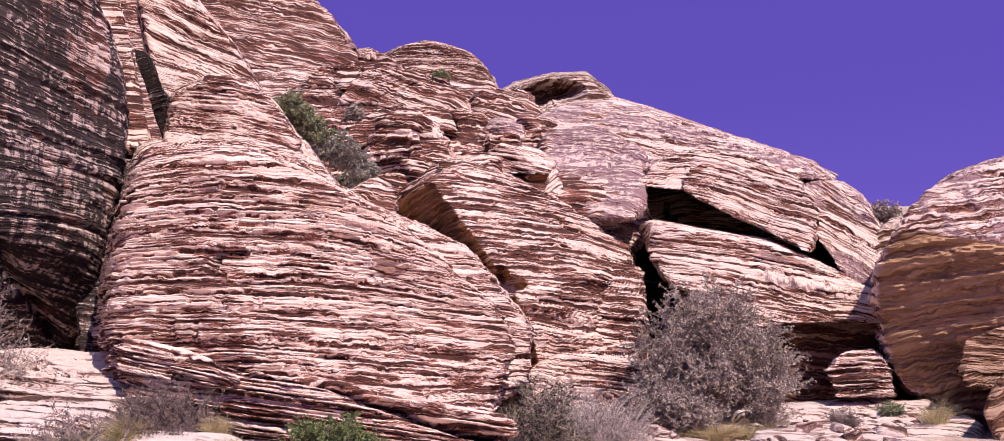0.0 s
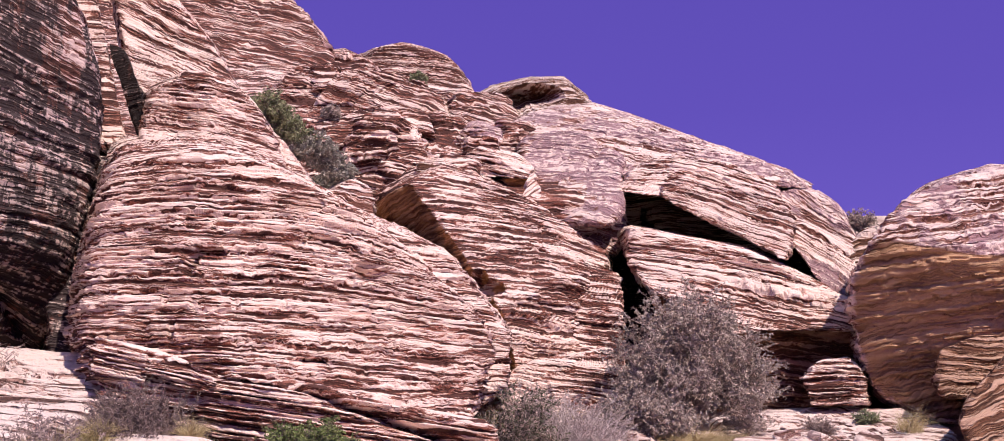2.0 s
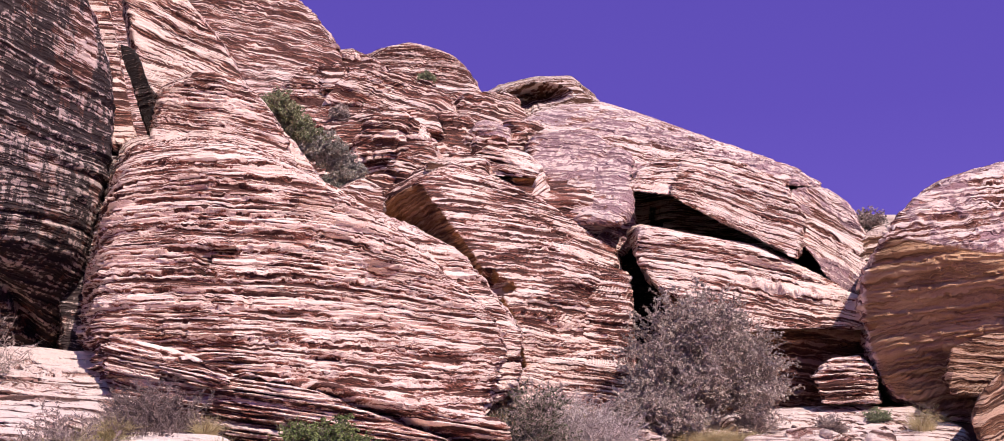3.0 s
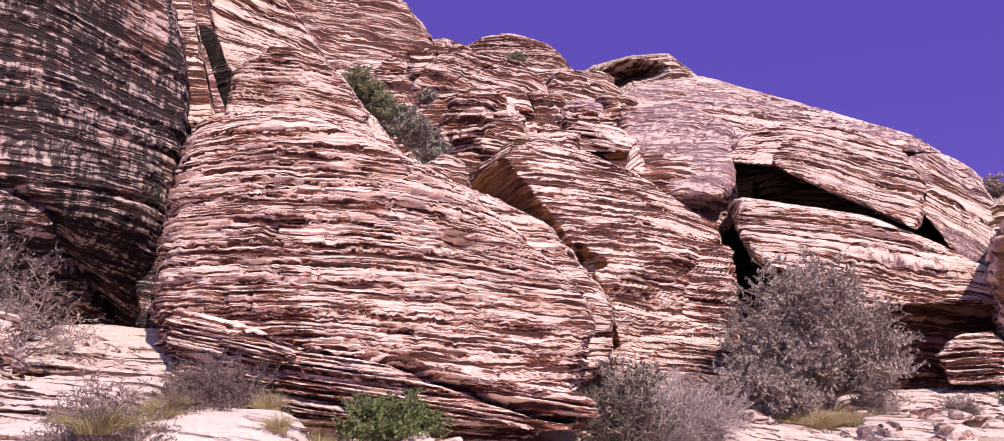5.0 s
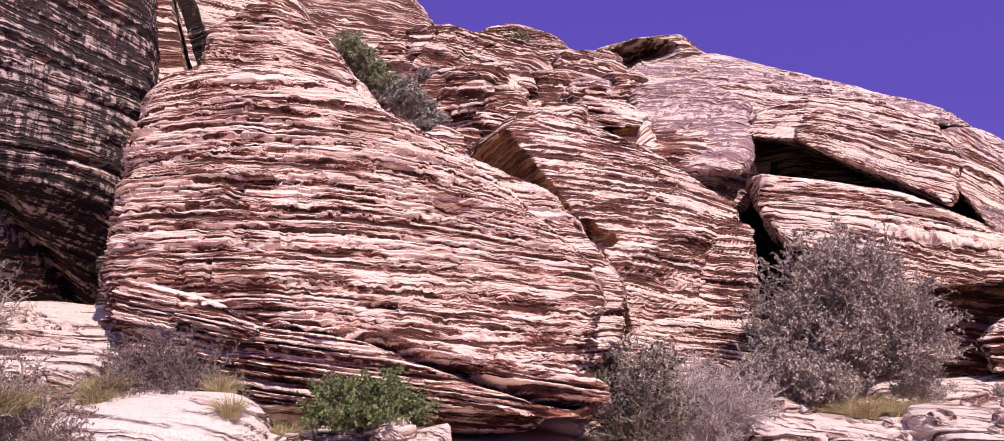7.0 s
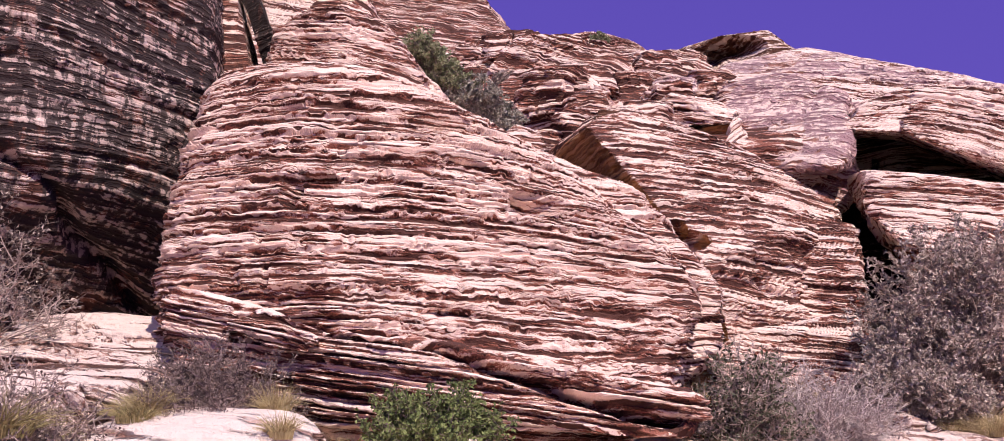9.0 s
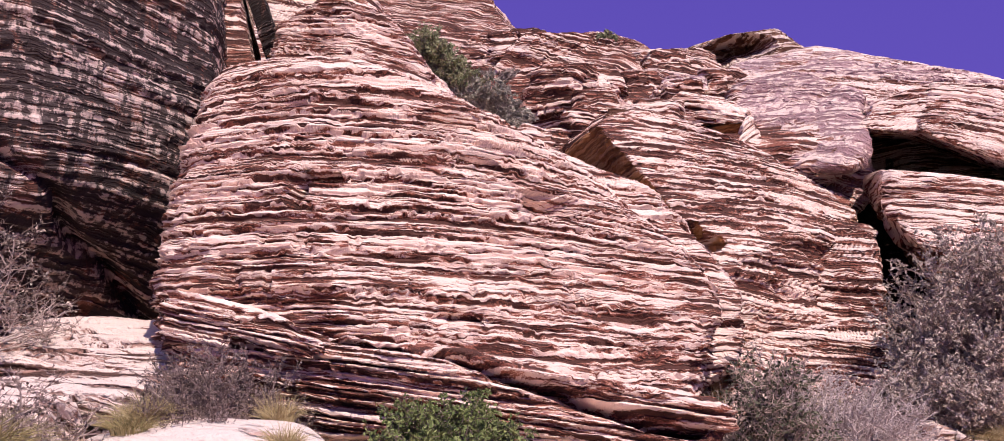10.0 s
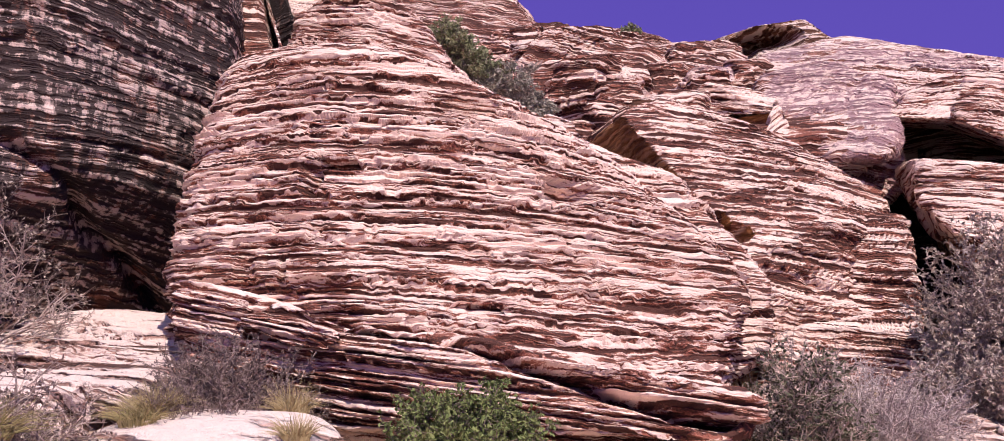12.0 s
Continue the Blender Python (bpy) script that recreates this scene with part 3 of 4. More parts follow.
rock("dome_shoulder", (10.68, 29.50, 6.35),
     [(-82, 62, 2.16), (29, 70, 1.80), (53, 51, 1.43), (63, 24, 1.07), (67, 3, 1.13), (-122, -58, 1.05), (-115, -32, 0.62), (-110, -8, 1.23), (18, 36, 1.14), (180, 0, 3.50)],
     STONE_PALE, "pale rounded end of the dome with fine cross-bedding", "rock slope", rows=154, cols=124, seed=66, thick=0.13, depth=0.1, dip=(0.7, 0.0, 0.0), lump=0.04, parent=dome)
rock("foot_rock", (2.06, 22.50, 1.43),
     [(-87, 61, 1.44), (-68, 82, 1.29), (81, 18, 1.27), (81, 5, 1.27), (52, -86, 0.89), (-91, 3, 1.51), (0, 35, 1.21), (180, 0, 3.50)],
     STONE_MID, "broken pink sandstone foot of the leaning boulder", "rock outcrop", rows=123, cols=135, seed=33, thick=0.11, depth=0.16, dip=(0.1, 0.0, 0.0), lump=0.08, pale=0.1)
rock("shoulder_rock", (-0.86, 20.00, 3.50),
     [(71, 64, 1.15), (84, 39, 0.89), (89, -12, 1.64), (91, -51, 2.02), (-89, -76, 1.91), (-86, -29, 1.24), (-83, -11, 1.63), (22, 38, 1.39), (15, 10, 2.13), (180, 0, 3.50)],
     STONE, "sloping shoulder of layered sandstone beside the boulder", "boulder", rows=180, cols=150, seed=36, thick=0.1, depth=0.13, dip=(0.06, 0.0, 0.01), lump=0.04, pale=0.06)
rock("split_base", (2.15, 28.06, 3.08),
     [(-82, 46, 2.98), (-47, 78, 2.61), (62, 67, 2.76), (81, 1, 1.99), (11, -88, 2.67), (-90, -7, 2.42), (-4, 40, 2.89), (0, 15, 3.26), (180, 0, 5.31)],
     STONE_MID, "lower block of the split boulder with close red layers", "boulder", rows=150, cols=150, seed=65, thick=0.16, pale=-0.04, depth=0.12, dip=(0.08, 0.0, 0.01), lump=0.05, parent=split_boulder)
rock("saddle_rock", (-3.27, 24.50, 6.51),
     [(-59, 57, 0.68), (67, 64, 0.64), (95, 10, 0.54), (117, -60, 0.65), (-109, -68, 0.68), (-83, -12, 0.73), (0, 40, 0.73), (180, 0, 3.50)],
     STONE_PALE, "smooth pale sandstone saddle between boulders", "rock outcrop", rows=99, cols=92, seed=37, thick=0.14, depth=0.08, dip=(0.2, 0.0, 0.0), lump=0.06)
rock("dome_lip", (8.17, 29.50, 7.81),
     [(-96, 21, 2.54), (15, 73, 1.31), (48, 59, 1.01), (65, 28, 1.17), (73, -8, 1.63), (78, -34, 2.05), (-124, -59, 0.88), (-5, 42, 1.40), (180, 0, 4.00)],
     STONE_MID, "overhanging lip of steep sandstone layers on the dome", "rock ledge", rows=160, cols=180, seed=38, thick=0.14, depth=0.17, dip=(0.46, 0.0, 0.03), lump=0.04, pale=0.05, parent=dome)
rock("dome_brow", (6.22, 30.50, 8.78),
     [(-87, 40, 1.25), (-59, 68, 0.79), (20, 72, 0.83), (76, -3, 1.6), (-155, -74, 0.55), (-8, 42, 1.24), (180, 0, 3.5)],
     STONE_MID, "layered brow over the mouth of the overhang", "rock ledge", rows=103, cols=129, seed=67, thick=0.14, depth=0.15, dip=(0.12, 0.0, 0.03), lump=0.05, pale=0.04, parent=dome)
rock("saddle_block", (11.96, 29.00, 6.26),
     [(-101, 47, 0.67), (-72, 75, 0.73), (61, 28, 0.86), (71, -30, 0.61), (-125, -61, 0.83), (-112, -6, 0.75), (0, 30, 0.88), (180, 0, 3.00)],
     STONE_BROWN, "brown block in the saddle between dome and boulder", "boulder", rows=60, cols=70, seed=68, thick=0.14, depth=0.1, dip=(-0.3, 0.0, 0.0), lump=0.06)
rock("pale_outcrop", (3.77, 30.45, 7.18),
     [(-81, 50, 0.86), (-29, 77, 0.68), (54, 66, 0.74), (79, 10, 0.88), (94, -51, 0.95), (-118, -64, 0.69), (-105, -42, 0.78), (-5, 25, 1.06), (180, 0, 1.68)],
     STONE_PALE, "pale knob of sandstone at the mouth of the overhang", "boulder", rows=81, cols=79, seed=40, thick=0.14, depth=0.1, dip=(0.5, 0.0, 0.0), lump=0.1)
rock("shrub_bank", (-5.18, 25.33, 7.77),
     [(54, 65, 1.31), (89, 38, 0.32), (84, 45, 0.62), (79, 52, 0.52), (88, 36, 0.98), (138, -71, 2.28), (-91, -50, 1.63), (-74, -5, 1.77), (0, 45, 1.5), (180, 0, 3.0)],
     STONE_MID, "sloping bank of pale sandstone under olive shrubs", "rock slope", rows=110, cols=130, seed=70, thick=0.13, depth=0.12, dip=(0.2, 0.0, 0.0), lump=0.05, pale=0.1, sharp=60)
rock("gully_rock", (-8.13, 21.00, 4.35),
     [(-3, 74, 2.54), (108, 4, 1.57), (129, -90, 3.05), (-65, -4, 1.12), (10, 20, 1.88), (180, 0, 3.00)],
     STONE_DARK, "dark sandstone rock in the gully behind the boulder", "rock outcrop", rows=123, cols=90, seed=35, thick=0.14, depth=0.1, lump=0.05)


# ---- flat slabs ----
def slab(name, x, y, z, w, d, h, mat, label, lean=(0, 74), seed=50, rows=64, cols=96, sharp=9, thick=0.14, depth=0.09, dip=(0.15, 0.45, 0.0), category="rock slab", cracks=()):
    """A low slab with its top leaning the given way."""
    planes = [(*lean, h / 2), (0, -90, h / 2), (0, 5, d / 2), (180, 5, d / 2), (92, 8, w / 2), (-88, 8, w / 2), (40, 10, 0.42 * (w + d) / 1.3), (-45, 10, 0.42 * (w + d) / 1.3)]
    return rock(name, (x, y, z), planes, mat, label, category, rows=rows, cols=cols, sharp=sharp, lump=0.05, seed=seed, thick=thick, depth=depth, dip=dip, pale=0.1, cracks=cracks)


slab("pale_slab", -7.0, 15.3, 1.72, 3.0, 2.4, 0.8, STONE_SLAB, "bleached layered slab at the cliff foot", (8, 74), 51, rows=120, cols=190, cracks=((-2, 0, -0.75, 0.055, 0.15), (2, 0, -0.40, 0.055, 0.15), (6, 0, -0.12, 0.055, 0.15), (-2, 0, 0.20, 0.055, 0.15), (2, 0, 0.45, 0.055, 0.15), (6, 0, 0.72, 0.055, 0.15), (-2, 0, 0.95, 0.055, 0.15)))
slab("pale_slab", -8.3, 13.2, 1.85, 2.0, 1.6, 0.8, STONE_SLAB, "bleached sandstone slab beside a shrub", (10, 70), 52, rows=90, cols=140, cracks=((2, 0, -0.40, 0.055, 0.15), (6, 0, -0.10, 0.055, 0.15), (10, 0, 0.15, 0.055, 0.15), (2, 0, 0.40, 0.055, 0.15), (6, 0, 0.60, 0.055, 0.15)))
slab("pale_slab", -6.2, 13.7, 1.35, 1.8, 1.2, 0.4, STONE_SLAB, "cracked low slab of pale sandstone", (5, 76), 53, rows=90, cols=140)
slab("pale_slab", -6.4, 12.2, 1.15, 2.0, 1.5, 0.45, STONE_SLAB, "pale pink stone slab on the ground", (15, 78), 54, rows=90, cols=140, cracks=((6, 0, -0.30, 0.055, 0.15), (10, 0, 0.10, 0.055, 0.15), (14, 0, 0.40, 0.055, 0.15)))
slab("round_stone", -4.45, 12.75, 0.72, 2.5, 1.7, 0.72, STONE_SMOOTH, "smooth rounded white sandstone", (0, 76), 55, depth=0.02, sharp=3, category="stone")
slab("round_stone", -5.7, 11.0, 0.66, 2.8, 1.7, 0.62, STONE_SMOOTH, "smooth pale stone on the ground", (10, 78), 56, depth=0.03, sharp=3, category="stone")
slab("pale_slab", 8.0, 22.4, 0.85, 5.0, 3.6, 0.9, STONE_SLAB, "broad bleached layered slab under the boulders", (-12, 78), 57, rows=110, cols=170, dip=(0.12, 0.5, 0.0), cracks=((18, 0, -1.00, 0.055, 0.15), (22, 0, -0.65, 0.055, 0.15), (26, 0, -0.35, 0.055, 0.15), (18, 0, -0.05, 0.055, 0.15), (22, 0, 0.25, 0.055, 0.15), (26, 0, 0.50, 0.055, 0.15), (18, 0, 0.78, 0.055, 0.15), (22, 0, 1.05, 0.055, 0.15), (26, 0, 1.30, 0.055, 0.15)))
slab("pale_slab", 4.3, 18.6, 0.36, 4.2, 3.8, 0.9, STONE_SLAB, "cracked pale slab before the shrubs", (25, 77), 58, rows=100, cols=150, cracks=((-50, 0, 0.3, 0.055, 0.15), (-47, 0, 0.75, 0.055, 0.15), (20, 0, 1.0, 0.055, 0.15), (18, 0, 0.55, 0.055, 0.15), (24, 0, 0.15, 0.055, 0.15)))
slab("pale_slab", 6.2, 20.0, 0.75, 1.8, 1.3, 0.5, STONE_SLAB, "broken pale slab between dry shrubs", (-10, 72), 59)
slab("pale_slab", 6.3, 17.6, 0.42, 3.4, 2.4, 0.7, STONE_SLAB, "broken pale slab lying in the gravel", (10, 76), 60)


# ---- ground ----
def ground_height(x, y):
    t = np.clip((y - 5.0) / 8.0, 0, 1)
    h = -0.35 + 0.98 * t * t * (3 - 2 * t)
    h = h + 0.2 * np.clip((y - 13.0) / 4.0, 0, 1)
    k = np.clip((-x - 3.6) / 3.4, 0, 1) * np.clip((y - 9.5) / 4.5, 0, 1)
    h = h + 0.75 * k * k * (3 - 2 * k)
    h = h - 0.6 * np.exp(-(((x - 1.5) / 1.8) ** 2) - ((y - 19.0) / 3.2) ** 2)
    h = h - 0.42 * np.exp(-(((x - 3.4) / 3.2) ** 2) - ((y - 15.6) / 2.6) ** 2)
    h = h + 12.0 * np.clip((y - 26.0) / 30.0, 0, 1)
    p = np.stack([x, y, 0 * x], -1)
    near = np.exp(-((np.hypot(x, y - 14) / 40) ** 2))
    return h + near * (0.10 * value_noise(p * 0.6, 3) + 0.035 * value_noise(p * 2.3, 4) + 0.02 * value_noise(p * 7.0, 5))


def spread(n, fine, far):
    u = np.linspace(-1, 1, n)
    return fine * u + (far - fine) * np.sign(u) * np.abs(u) ** 9


def build_ground():
    n = 170
    gx, gy = np.meshgrid(spread(n, 16.0, 2500.0), 13.0 + spread(n, 14.0, 2500.0))
    x, y = gx.ravel(), gy.ravel()
    v = np.stack([x, y, ground_height(x, y)], -1)
    k = np.arange(n - 1)[:, None] * n + np.arange(n - 1)[None]
    faces = np.stack([k, k + 1, k + n + 1, k + n], -1).reshape(-1, 4)
    m, nodes, links, bsdf = material("sandy_ground", 0.95)
    geo = nodes.new("ShaderNodeNewGeometry")
    big, small = noise_node(nodes, links, geo.outputs["Position"], 0.8, 4.0), noise_node(nodes, links, geo.outputs["Position"], 14.0, 5.0, 0.7)
    f = math_node(nodes, links, "ADD", math_node(nodes, links, "MULTIPLY", big, 0.5), math_node(nodes, links, "MULTIPLY", small, 0.5))
    links.new(ramp_node(nodes, links, f, [(0.32, (0.26, 0.16, 0.12)), (0.5, (0.5, 0.36, 0.29)), (0.66, (0.68, 0.55, 0.47))]), bsdf.inputs["Base Color"])
    bump = nodes.new("ShaderNodeBump")
    bump.inputs["Strength"].default_value, bump.inputs["Distance"].default_value = 0.8, 0.04
    links.new(small, bump.inputs["Height"])
    links.new(bump.outputs[0], bsdf.inputs["Normal"])
    ob = new("ground", mesh_from("ground", v, faces, m, True))
    return tagged(ob, "dry sandy ground with gravel between the rocks", "ground", kind="structure")


def build_sky():
    """The deep violet-blue of the sky low over the hill, on a far wall that stands round the whole place."""
    n, far, tall = 96, 3000.0, 2600.0
    a = np.linspace(0, 2 * math.pi, n, endpoint=False)
    v = np.concatenate([np.stack([far * np.cos(a), far * np.sin(a), np.full(n, z)], -1) for z in (-300.0, tall)])
    k = np.arange(n)
    faces = np.stack([k, (k + 1) % n, (k + 1) % n + n, k + n], -1)
    m, nodes, links, bsdf = material("far_sky", 1.0)
    geo, sep = nodes.new("ShaderNodeNewGeometry"), nodes.new("ShaderNodeSeparateXYZ")
    links.new(geo.outputs["Position"], sep.inputs[0])
    colour = ramp_node(nodes, links, math_node(nodes, links, "DIVIDE", sep.outputs["Z"], tall), [(0.0, (0.185, 0.125, 0.62)), (0.35, (0.125, 0.083, 0.50)), (0.75, (0.10, 0.068, 0.44))])
    glow = nodes.new("ShaderNodeEmission")
    links.new(colour, glow.inputs["Color"])
    links.new(glow.outputs[0], nodes["Material Output"].inputs["Surface"])
    return tagged(new("backdrop", mesh_from("backdrop", v, faces, m)), "deep violet-blue cloudless sky behind the hill", "sky", kind="structure")


build_ground()
build_sky()
bpy.context.view_layer.update()


def drop(x, y, top=40.0):
    """The height of the first surface under (x, y, top)."""
    hit, place, *_ = scene.ray_cast(bpy.context.evaluated_depsgraph_get(), (x, y, top), (0, 0, -1))
    return place.z if hit else float(ground_height(np.array([x]), np.array([y]))[0])


# ---- outcrops on the slope ----
def outcrop(x, y, z, size, seed):
    """A low broken block of layered rock that stands out of the hillside."""
    rng = np.random.default_rng(seed)
    planes = [(rng.uniform(0, 360), rng.uniform(-10, 60), size * rng.uniform(0.42, 0.65)) for _ in range(7)]
    planes += [(0, 30, size * 0.5), (0, 80, size * rng.uniform(0.3, 0.45)), (0, -90, size * 0.6), (180, 0, size * 0.8), (90, 20, size * 0.8), (-90, 20, size * 0.8)]
    rock("outcrop", (x, y, z - 0.12 * size), planes, STONE_FAR, "broken block of layered sandstone on the hillside", rows=32, cols=34,
         seed=seed, thick=0.12 + 0.002 * y, depth=0.09 * size, dip=(rng.uniform(-0.1, 0.35), 0.0, 0.0), lump=0.09, pale=rng.uniform(-0.12, 0.02), parent=hillside)


slope_rng = np.random.default_rng(77)
spots = []
for k in range(40):
    far = slope_rng.uniform(27.5, 44.0)
    x = slope_rng.uniform(-0.19, 0.04) * far
    spots.append((x, far, drop(x, far), slope_rng.uniform(0.025, 0.05) * far))
for k, (x, y, z, size) in enumerate(spots):
    outcrop(x, y, z, size, 700 + k)


# ---- loose stones ----
def loose_stones(count, x0, x1, y0, y1, small, large, seed):
    """Broken flat stones, scattered over a stretch of ground."""
    rng = np.random.default_rng(seed)
    kinds = []
    for _ in range(count):
        size = small + (large - small) * rng.random() ** 2
        x, y = rng.uniform(x0, x1), rng.uniform(y0, y1)
        z = drop(x, y, 1.35)
        if len(kinds) < 4:
            ob = slab("loose_stone", x, y, z + 0.08 * size, size, size * 0.75, size * 0.4, STONE_SLAB, "broken pale pink stone on the ground",
                      (rng.uniform(-60, 60), 70), seed + len(kinds), 13, 20, 7, 0.06, 0.02, category="stone")
            tagged(ob, group="loose stones")
            kinds.append((ob, size))
        else:
            ob, was = kinds[rng.integers(4)]
            copy_thing(ob, pose(x, y, z + 0.08 * size, rng.uniform(-8, 8), rng.uniform(-8, 8), rng.uniform(0, 360)) @ Matrix.Scale(size / was, 4))


loose_stones(40, -3.35, -1.6, 12.8, 14.0, 0.10, 0.42, 300)
loose_stones(70, 2.6, 8.0, 17.0, 21.0, 0.12, 0.6, 310)
loose_stones(14, -6.8, -5.4, 12.0, 13.4, 0.10, 0.4, 320)


# ---- plants ----
def tubes(name, segments, mat):
    """Twigs: three-sided tapered tubes. segments: (n, 8) of start, end, radius at each end."""
    s = np.array(segments)
    a, b, ra, rb = s[:, 0:3], s[:, 3:6], s[:, 6:7], s[:, 7:8]
    d = b - a
    d /= np.maximum(np.linalg.norm(d, axis=1, keepdims=True), 1e-9)
    side = np.cross(d, np.where(np.abs(d[:, 2:3]) > 0.9, (1.0, 0, 0), (0, 0, 1.0)))
    side /= np.maximum(np.linalg.norm(side, axis=1, keepdims=True), 1e-9)
    up = np.cross(d, side)
    ring = [side * math.cos(w) + up * math.sin(w) for w in (0, 2.094, 4.189)]
    v = np.concatenate([np.stack([a + q * ra for q in ring], 1), np.stack([b + q * rb for q in ring], 1)], 1).reshape(-1, 3)
    k = np.arange(len(s))[:, None, None] * 6
    f = (k + np.array([[0, 1, 4, 3], [1, 2, 5, 4], [2, 0, 3, 5]])[None]).reshape(-1, 4)
    return mesh_from(name, v, f, mat)


def leaf_mesh(name, places, size, mat, rng, long=1.8):
    n = len(places)
    d = rng.normal(size=(n, 3))
    d /= np.linalg.norm(d, axis=1, keepdims=True)
    e = np.cross(d, rng.normal(size=(n, 3)))
    e /= np.linalg.norm(e, axis=1, keepdims=True)
    w = size * rng.uniform(0.6, 1.3, (n, 1))
    p = np.asarray(places)
    bend = np.cross(d, e) * w * 0.3
    v = np.stack([p, p + d * w * long * 0.5 + e * w * 0.5 + bend, p + d * w * long, p + d * w * long * 0.5 - e * w * 0.5 + bend], 1).reshape(-1, 3)
    return mesh_from(name, v, (np.arange(n)[:, None] * 4 + np.arange(4)[None]), mat)


def shrub(name, x, y, z, width, height, twig, leaf, label, seed, stems=26, forks=6, tips=5, leaf_size=0.03, leaves=2, thick=0.012, wild=0.5, category="shrub", group=""):
    """A desert shrub: forking twigs from one root, with small leaves along the last of them."""
    rng = np.random.default_rng(seed)
    segs, spots = [], []
    for _ in range(stems):
        az, rise = rng.uniform(0, 2 * math.pi), rng.uniform(0.08, 1.0)
        out = math.sqrt(max(0.0, 1 - rise**2)) * rng.uniform(0.75, 1.05)
        goal = np.array((math.cos(az) * out * width / 2, math.sin(az) * out * width / 2, height * (0.12 + 0.88 * rise) * rng.uniform(0.75, 1.05)))
        pts = [np.array((math.cos(az), math.sin(az), 0)) * width * 0.04 * rng.random() - (0, 0, 0.05)]
        for k in range(1, 6):
            f = k / 5
            pts.append(goal * np.array((f**0.8, f**0.8, f)) + rng.normal(0, 0.05 * wild * width, 3) * f * (1 - 0.3 * f))
        for k in range(5):
            segs.append((*pts[k], *pts[k + 1], thick * (1 - k / 6), thick * (1 - (k + 1) / 6)))
        for _ in range(forks):
            f = rng.uniform(0.25, 1.0) * 5
            k = min(int(f), 4)
            q = pts[k] + (pts[k + 1] - pts[k]) * (f - k)
            way_out = goal / np.linalg.norm(goal) + rng.normal(0, 0.75, 3)
            way_out[2] = abs(way_out[2]) * 0.7 + 0.1
            end = q + way_out / np.linalg.norm(way_out) * rng.uniform(0.12, 0.3) * (width + height) / 2
            mid = (q + end) / 2 + rng.normal(0, 0.03 * width, 3) * wild
            segs.append((*q, *mid, thick * 0.55, thick * 0.45))
            segs.append((*mid, *end, thick * 0.45, thick * 0.34))
            for _ in range(tips):
                g = rng.random()
                q2 = mid + (end - mid) * g
                d2 = (end - q) / np.linalg.norm(end - q) + rng.normal(0, 0.8, 3)
                e2 = q2 + d2 / np.linalg.norm(d2) * rng.uniform(0.04, 0.13) * (width + height) / 2
                segs.append((*q2, *e2, thick * 0.36, thick * 0.2))
                spots += [q2 + (e2 - q2) * h for h in rng.random(leaves)]
    root = tagged(new(name), label, category, group)
    root.location = (x, y, z)
    wood = tagged(new("branchwork", tubes("branchwork", segs, twig)), kind="stuff")
    wood.parent = root
    if spots:
        crown = tagged(new("foliage", leaf_mesh("foliage", spots, leaf_size, leaf, rng)), kind="stuff")
        crown.parent = root
    return root


def tuft(name, x, y, z, width, height, mat, label, seed, blades=240, category="grass tuft"):
    """Bunch grass: long thin blades that arch out of one root."""
    rng = np.random.default_rng(seed)
    segs = []
    for _ in range(blades):
        az, lean = rng.uniform(0, 2 * math.pi), rng.random() ** 0.6
        base = np.array((math.cos(az), math.sin(az), 0)) * width * 0.3 * math.sqrt(rng.random())
        tall = height * rng.uniform(0.35, 1.0) * (1 - 0.3 * lean)
        kink = rng.normal(0, 0.12 * width, 3) * (1, 1, 0)
        last = base - (0, 0, 0.03)
        for k in range(1, 5):
            f = k / 4
            p = base + np.array((math.cos(az) * lean * width * 0.5 * f**1.5, math.sin(az) * lean * width * 0.5 * f**1.5, tall * (f - 0.5 * lean * f * f))) + kink * f * f
            segs.append((*last, *p, 0.0045 * (1.25 - f), 0.0045 * (1.0 - f) + 0.0007))
            last = p
    ob = new(name, tubes(name, segs, mat))
    ob.location = (x, y, z)
    return tagged(ob, label, category)


TWIG_GREY = plain("grey_twig", (0.25, 0.175, 0.15), (0.48, 0.37, 0.33))
TWIG_DARK = plain("dark_twig", (0.08, 0.055, 0.05), (0.26, 0.19, 0.17))
LEAF_GREY = plain("grey_leaf", (0.28, 0.215, 0.2), (0.52, 0.42, 0.395))
LEAF_DARK = plain("dark_leaf", (0.17, 0.13, 0.105), (0.58, 0.475, 0.41))
LEAF_BLACK = plain("blackish_leaf", (0.05, 0.05, 0.03), (0.15, 0.14, 0.09))
LEAF_OLIVE = plain("olive_leaf", (0.13, 0.15, 0.075), (0.34, 0.35, 0.20))
LEAF_SAGE = plain("sage_leaf", (0.20, 0.19, 0.15), (0.44, 0.41, 0.35))
TWIG_PALE = plain("pale_twig", (0.34, 0.265, 0.25), (0.62, 0.51, 0.48))
LEAF_GREEN = plain("green_leaf", (0.075, 0.105, 0.03), (0.24, 0.27, 0.10))
LEAF_BROWN = plain("brown_leaf", (0.12, 0.08, 0.07), (0.30, 0.215, 0.20))
TWIG_BROWN = plain("brown_twig", (0.10, 0.066, 0.058), (0.31, 0.225, 0.205))
STRAW = plain("straw", (0.3, 0.22, 0.1), (0.55, 0.44, 0.25))
STRAW_GREEN = plain("green_straw", (0.2, 0.17, 0.07), (0.46, 0.37, 0.19))

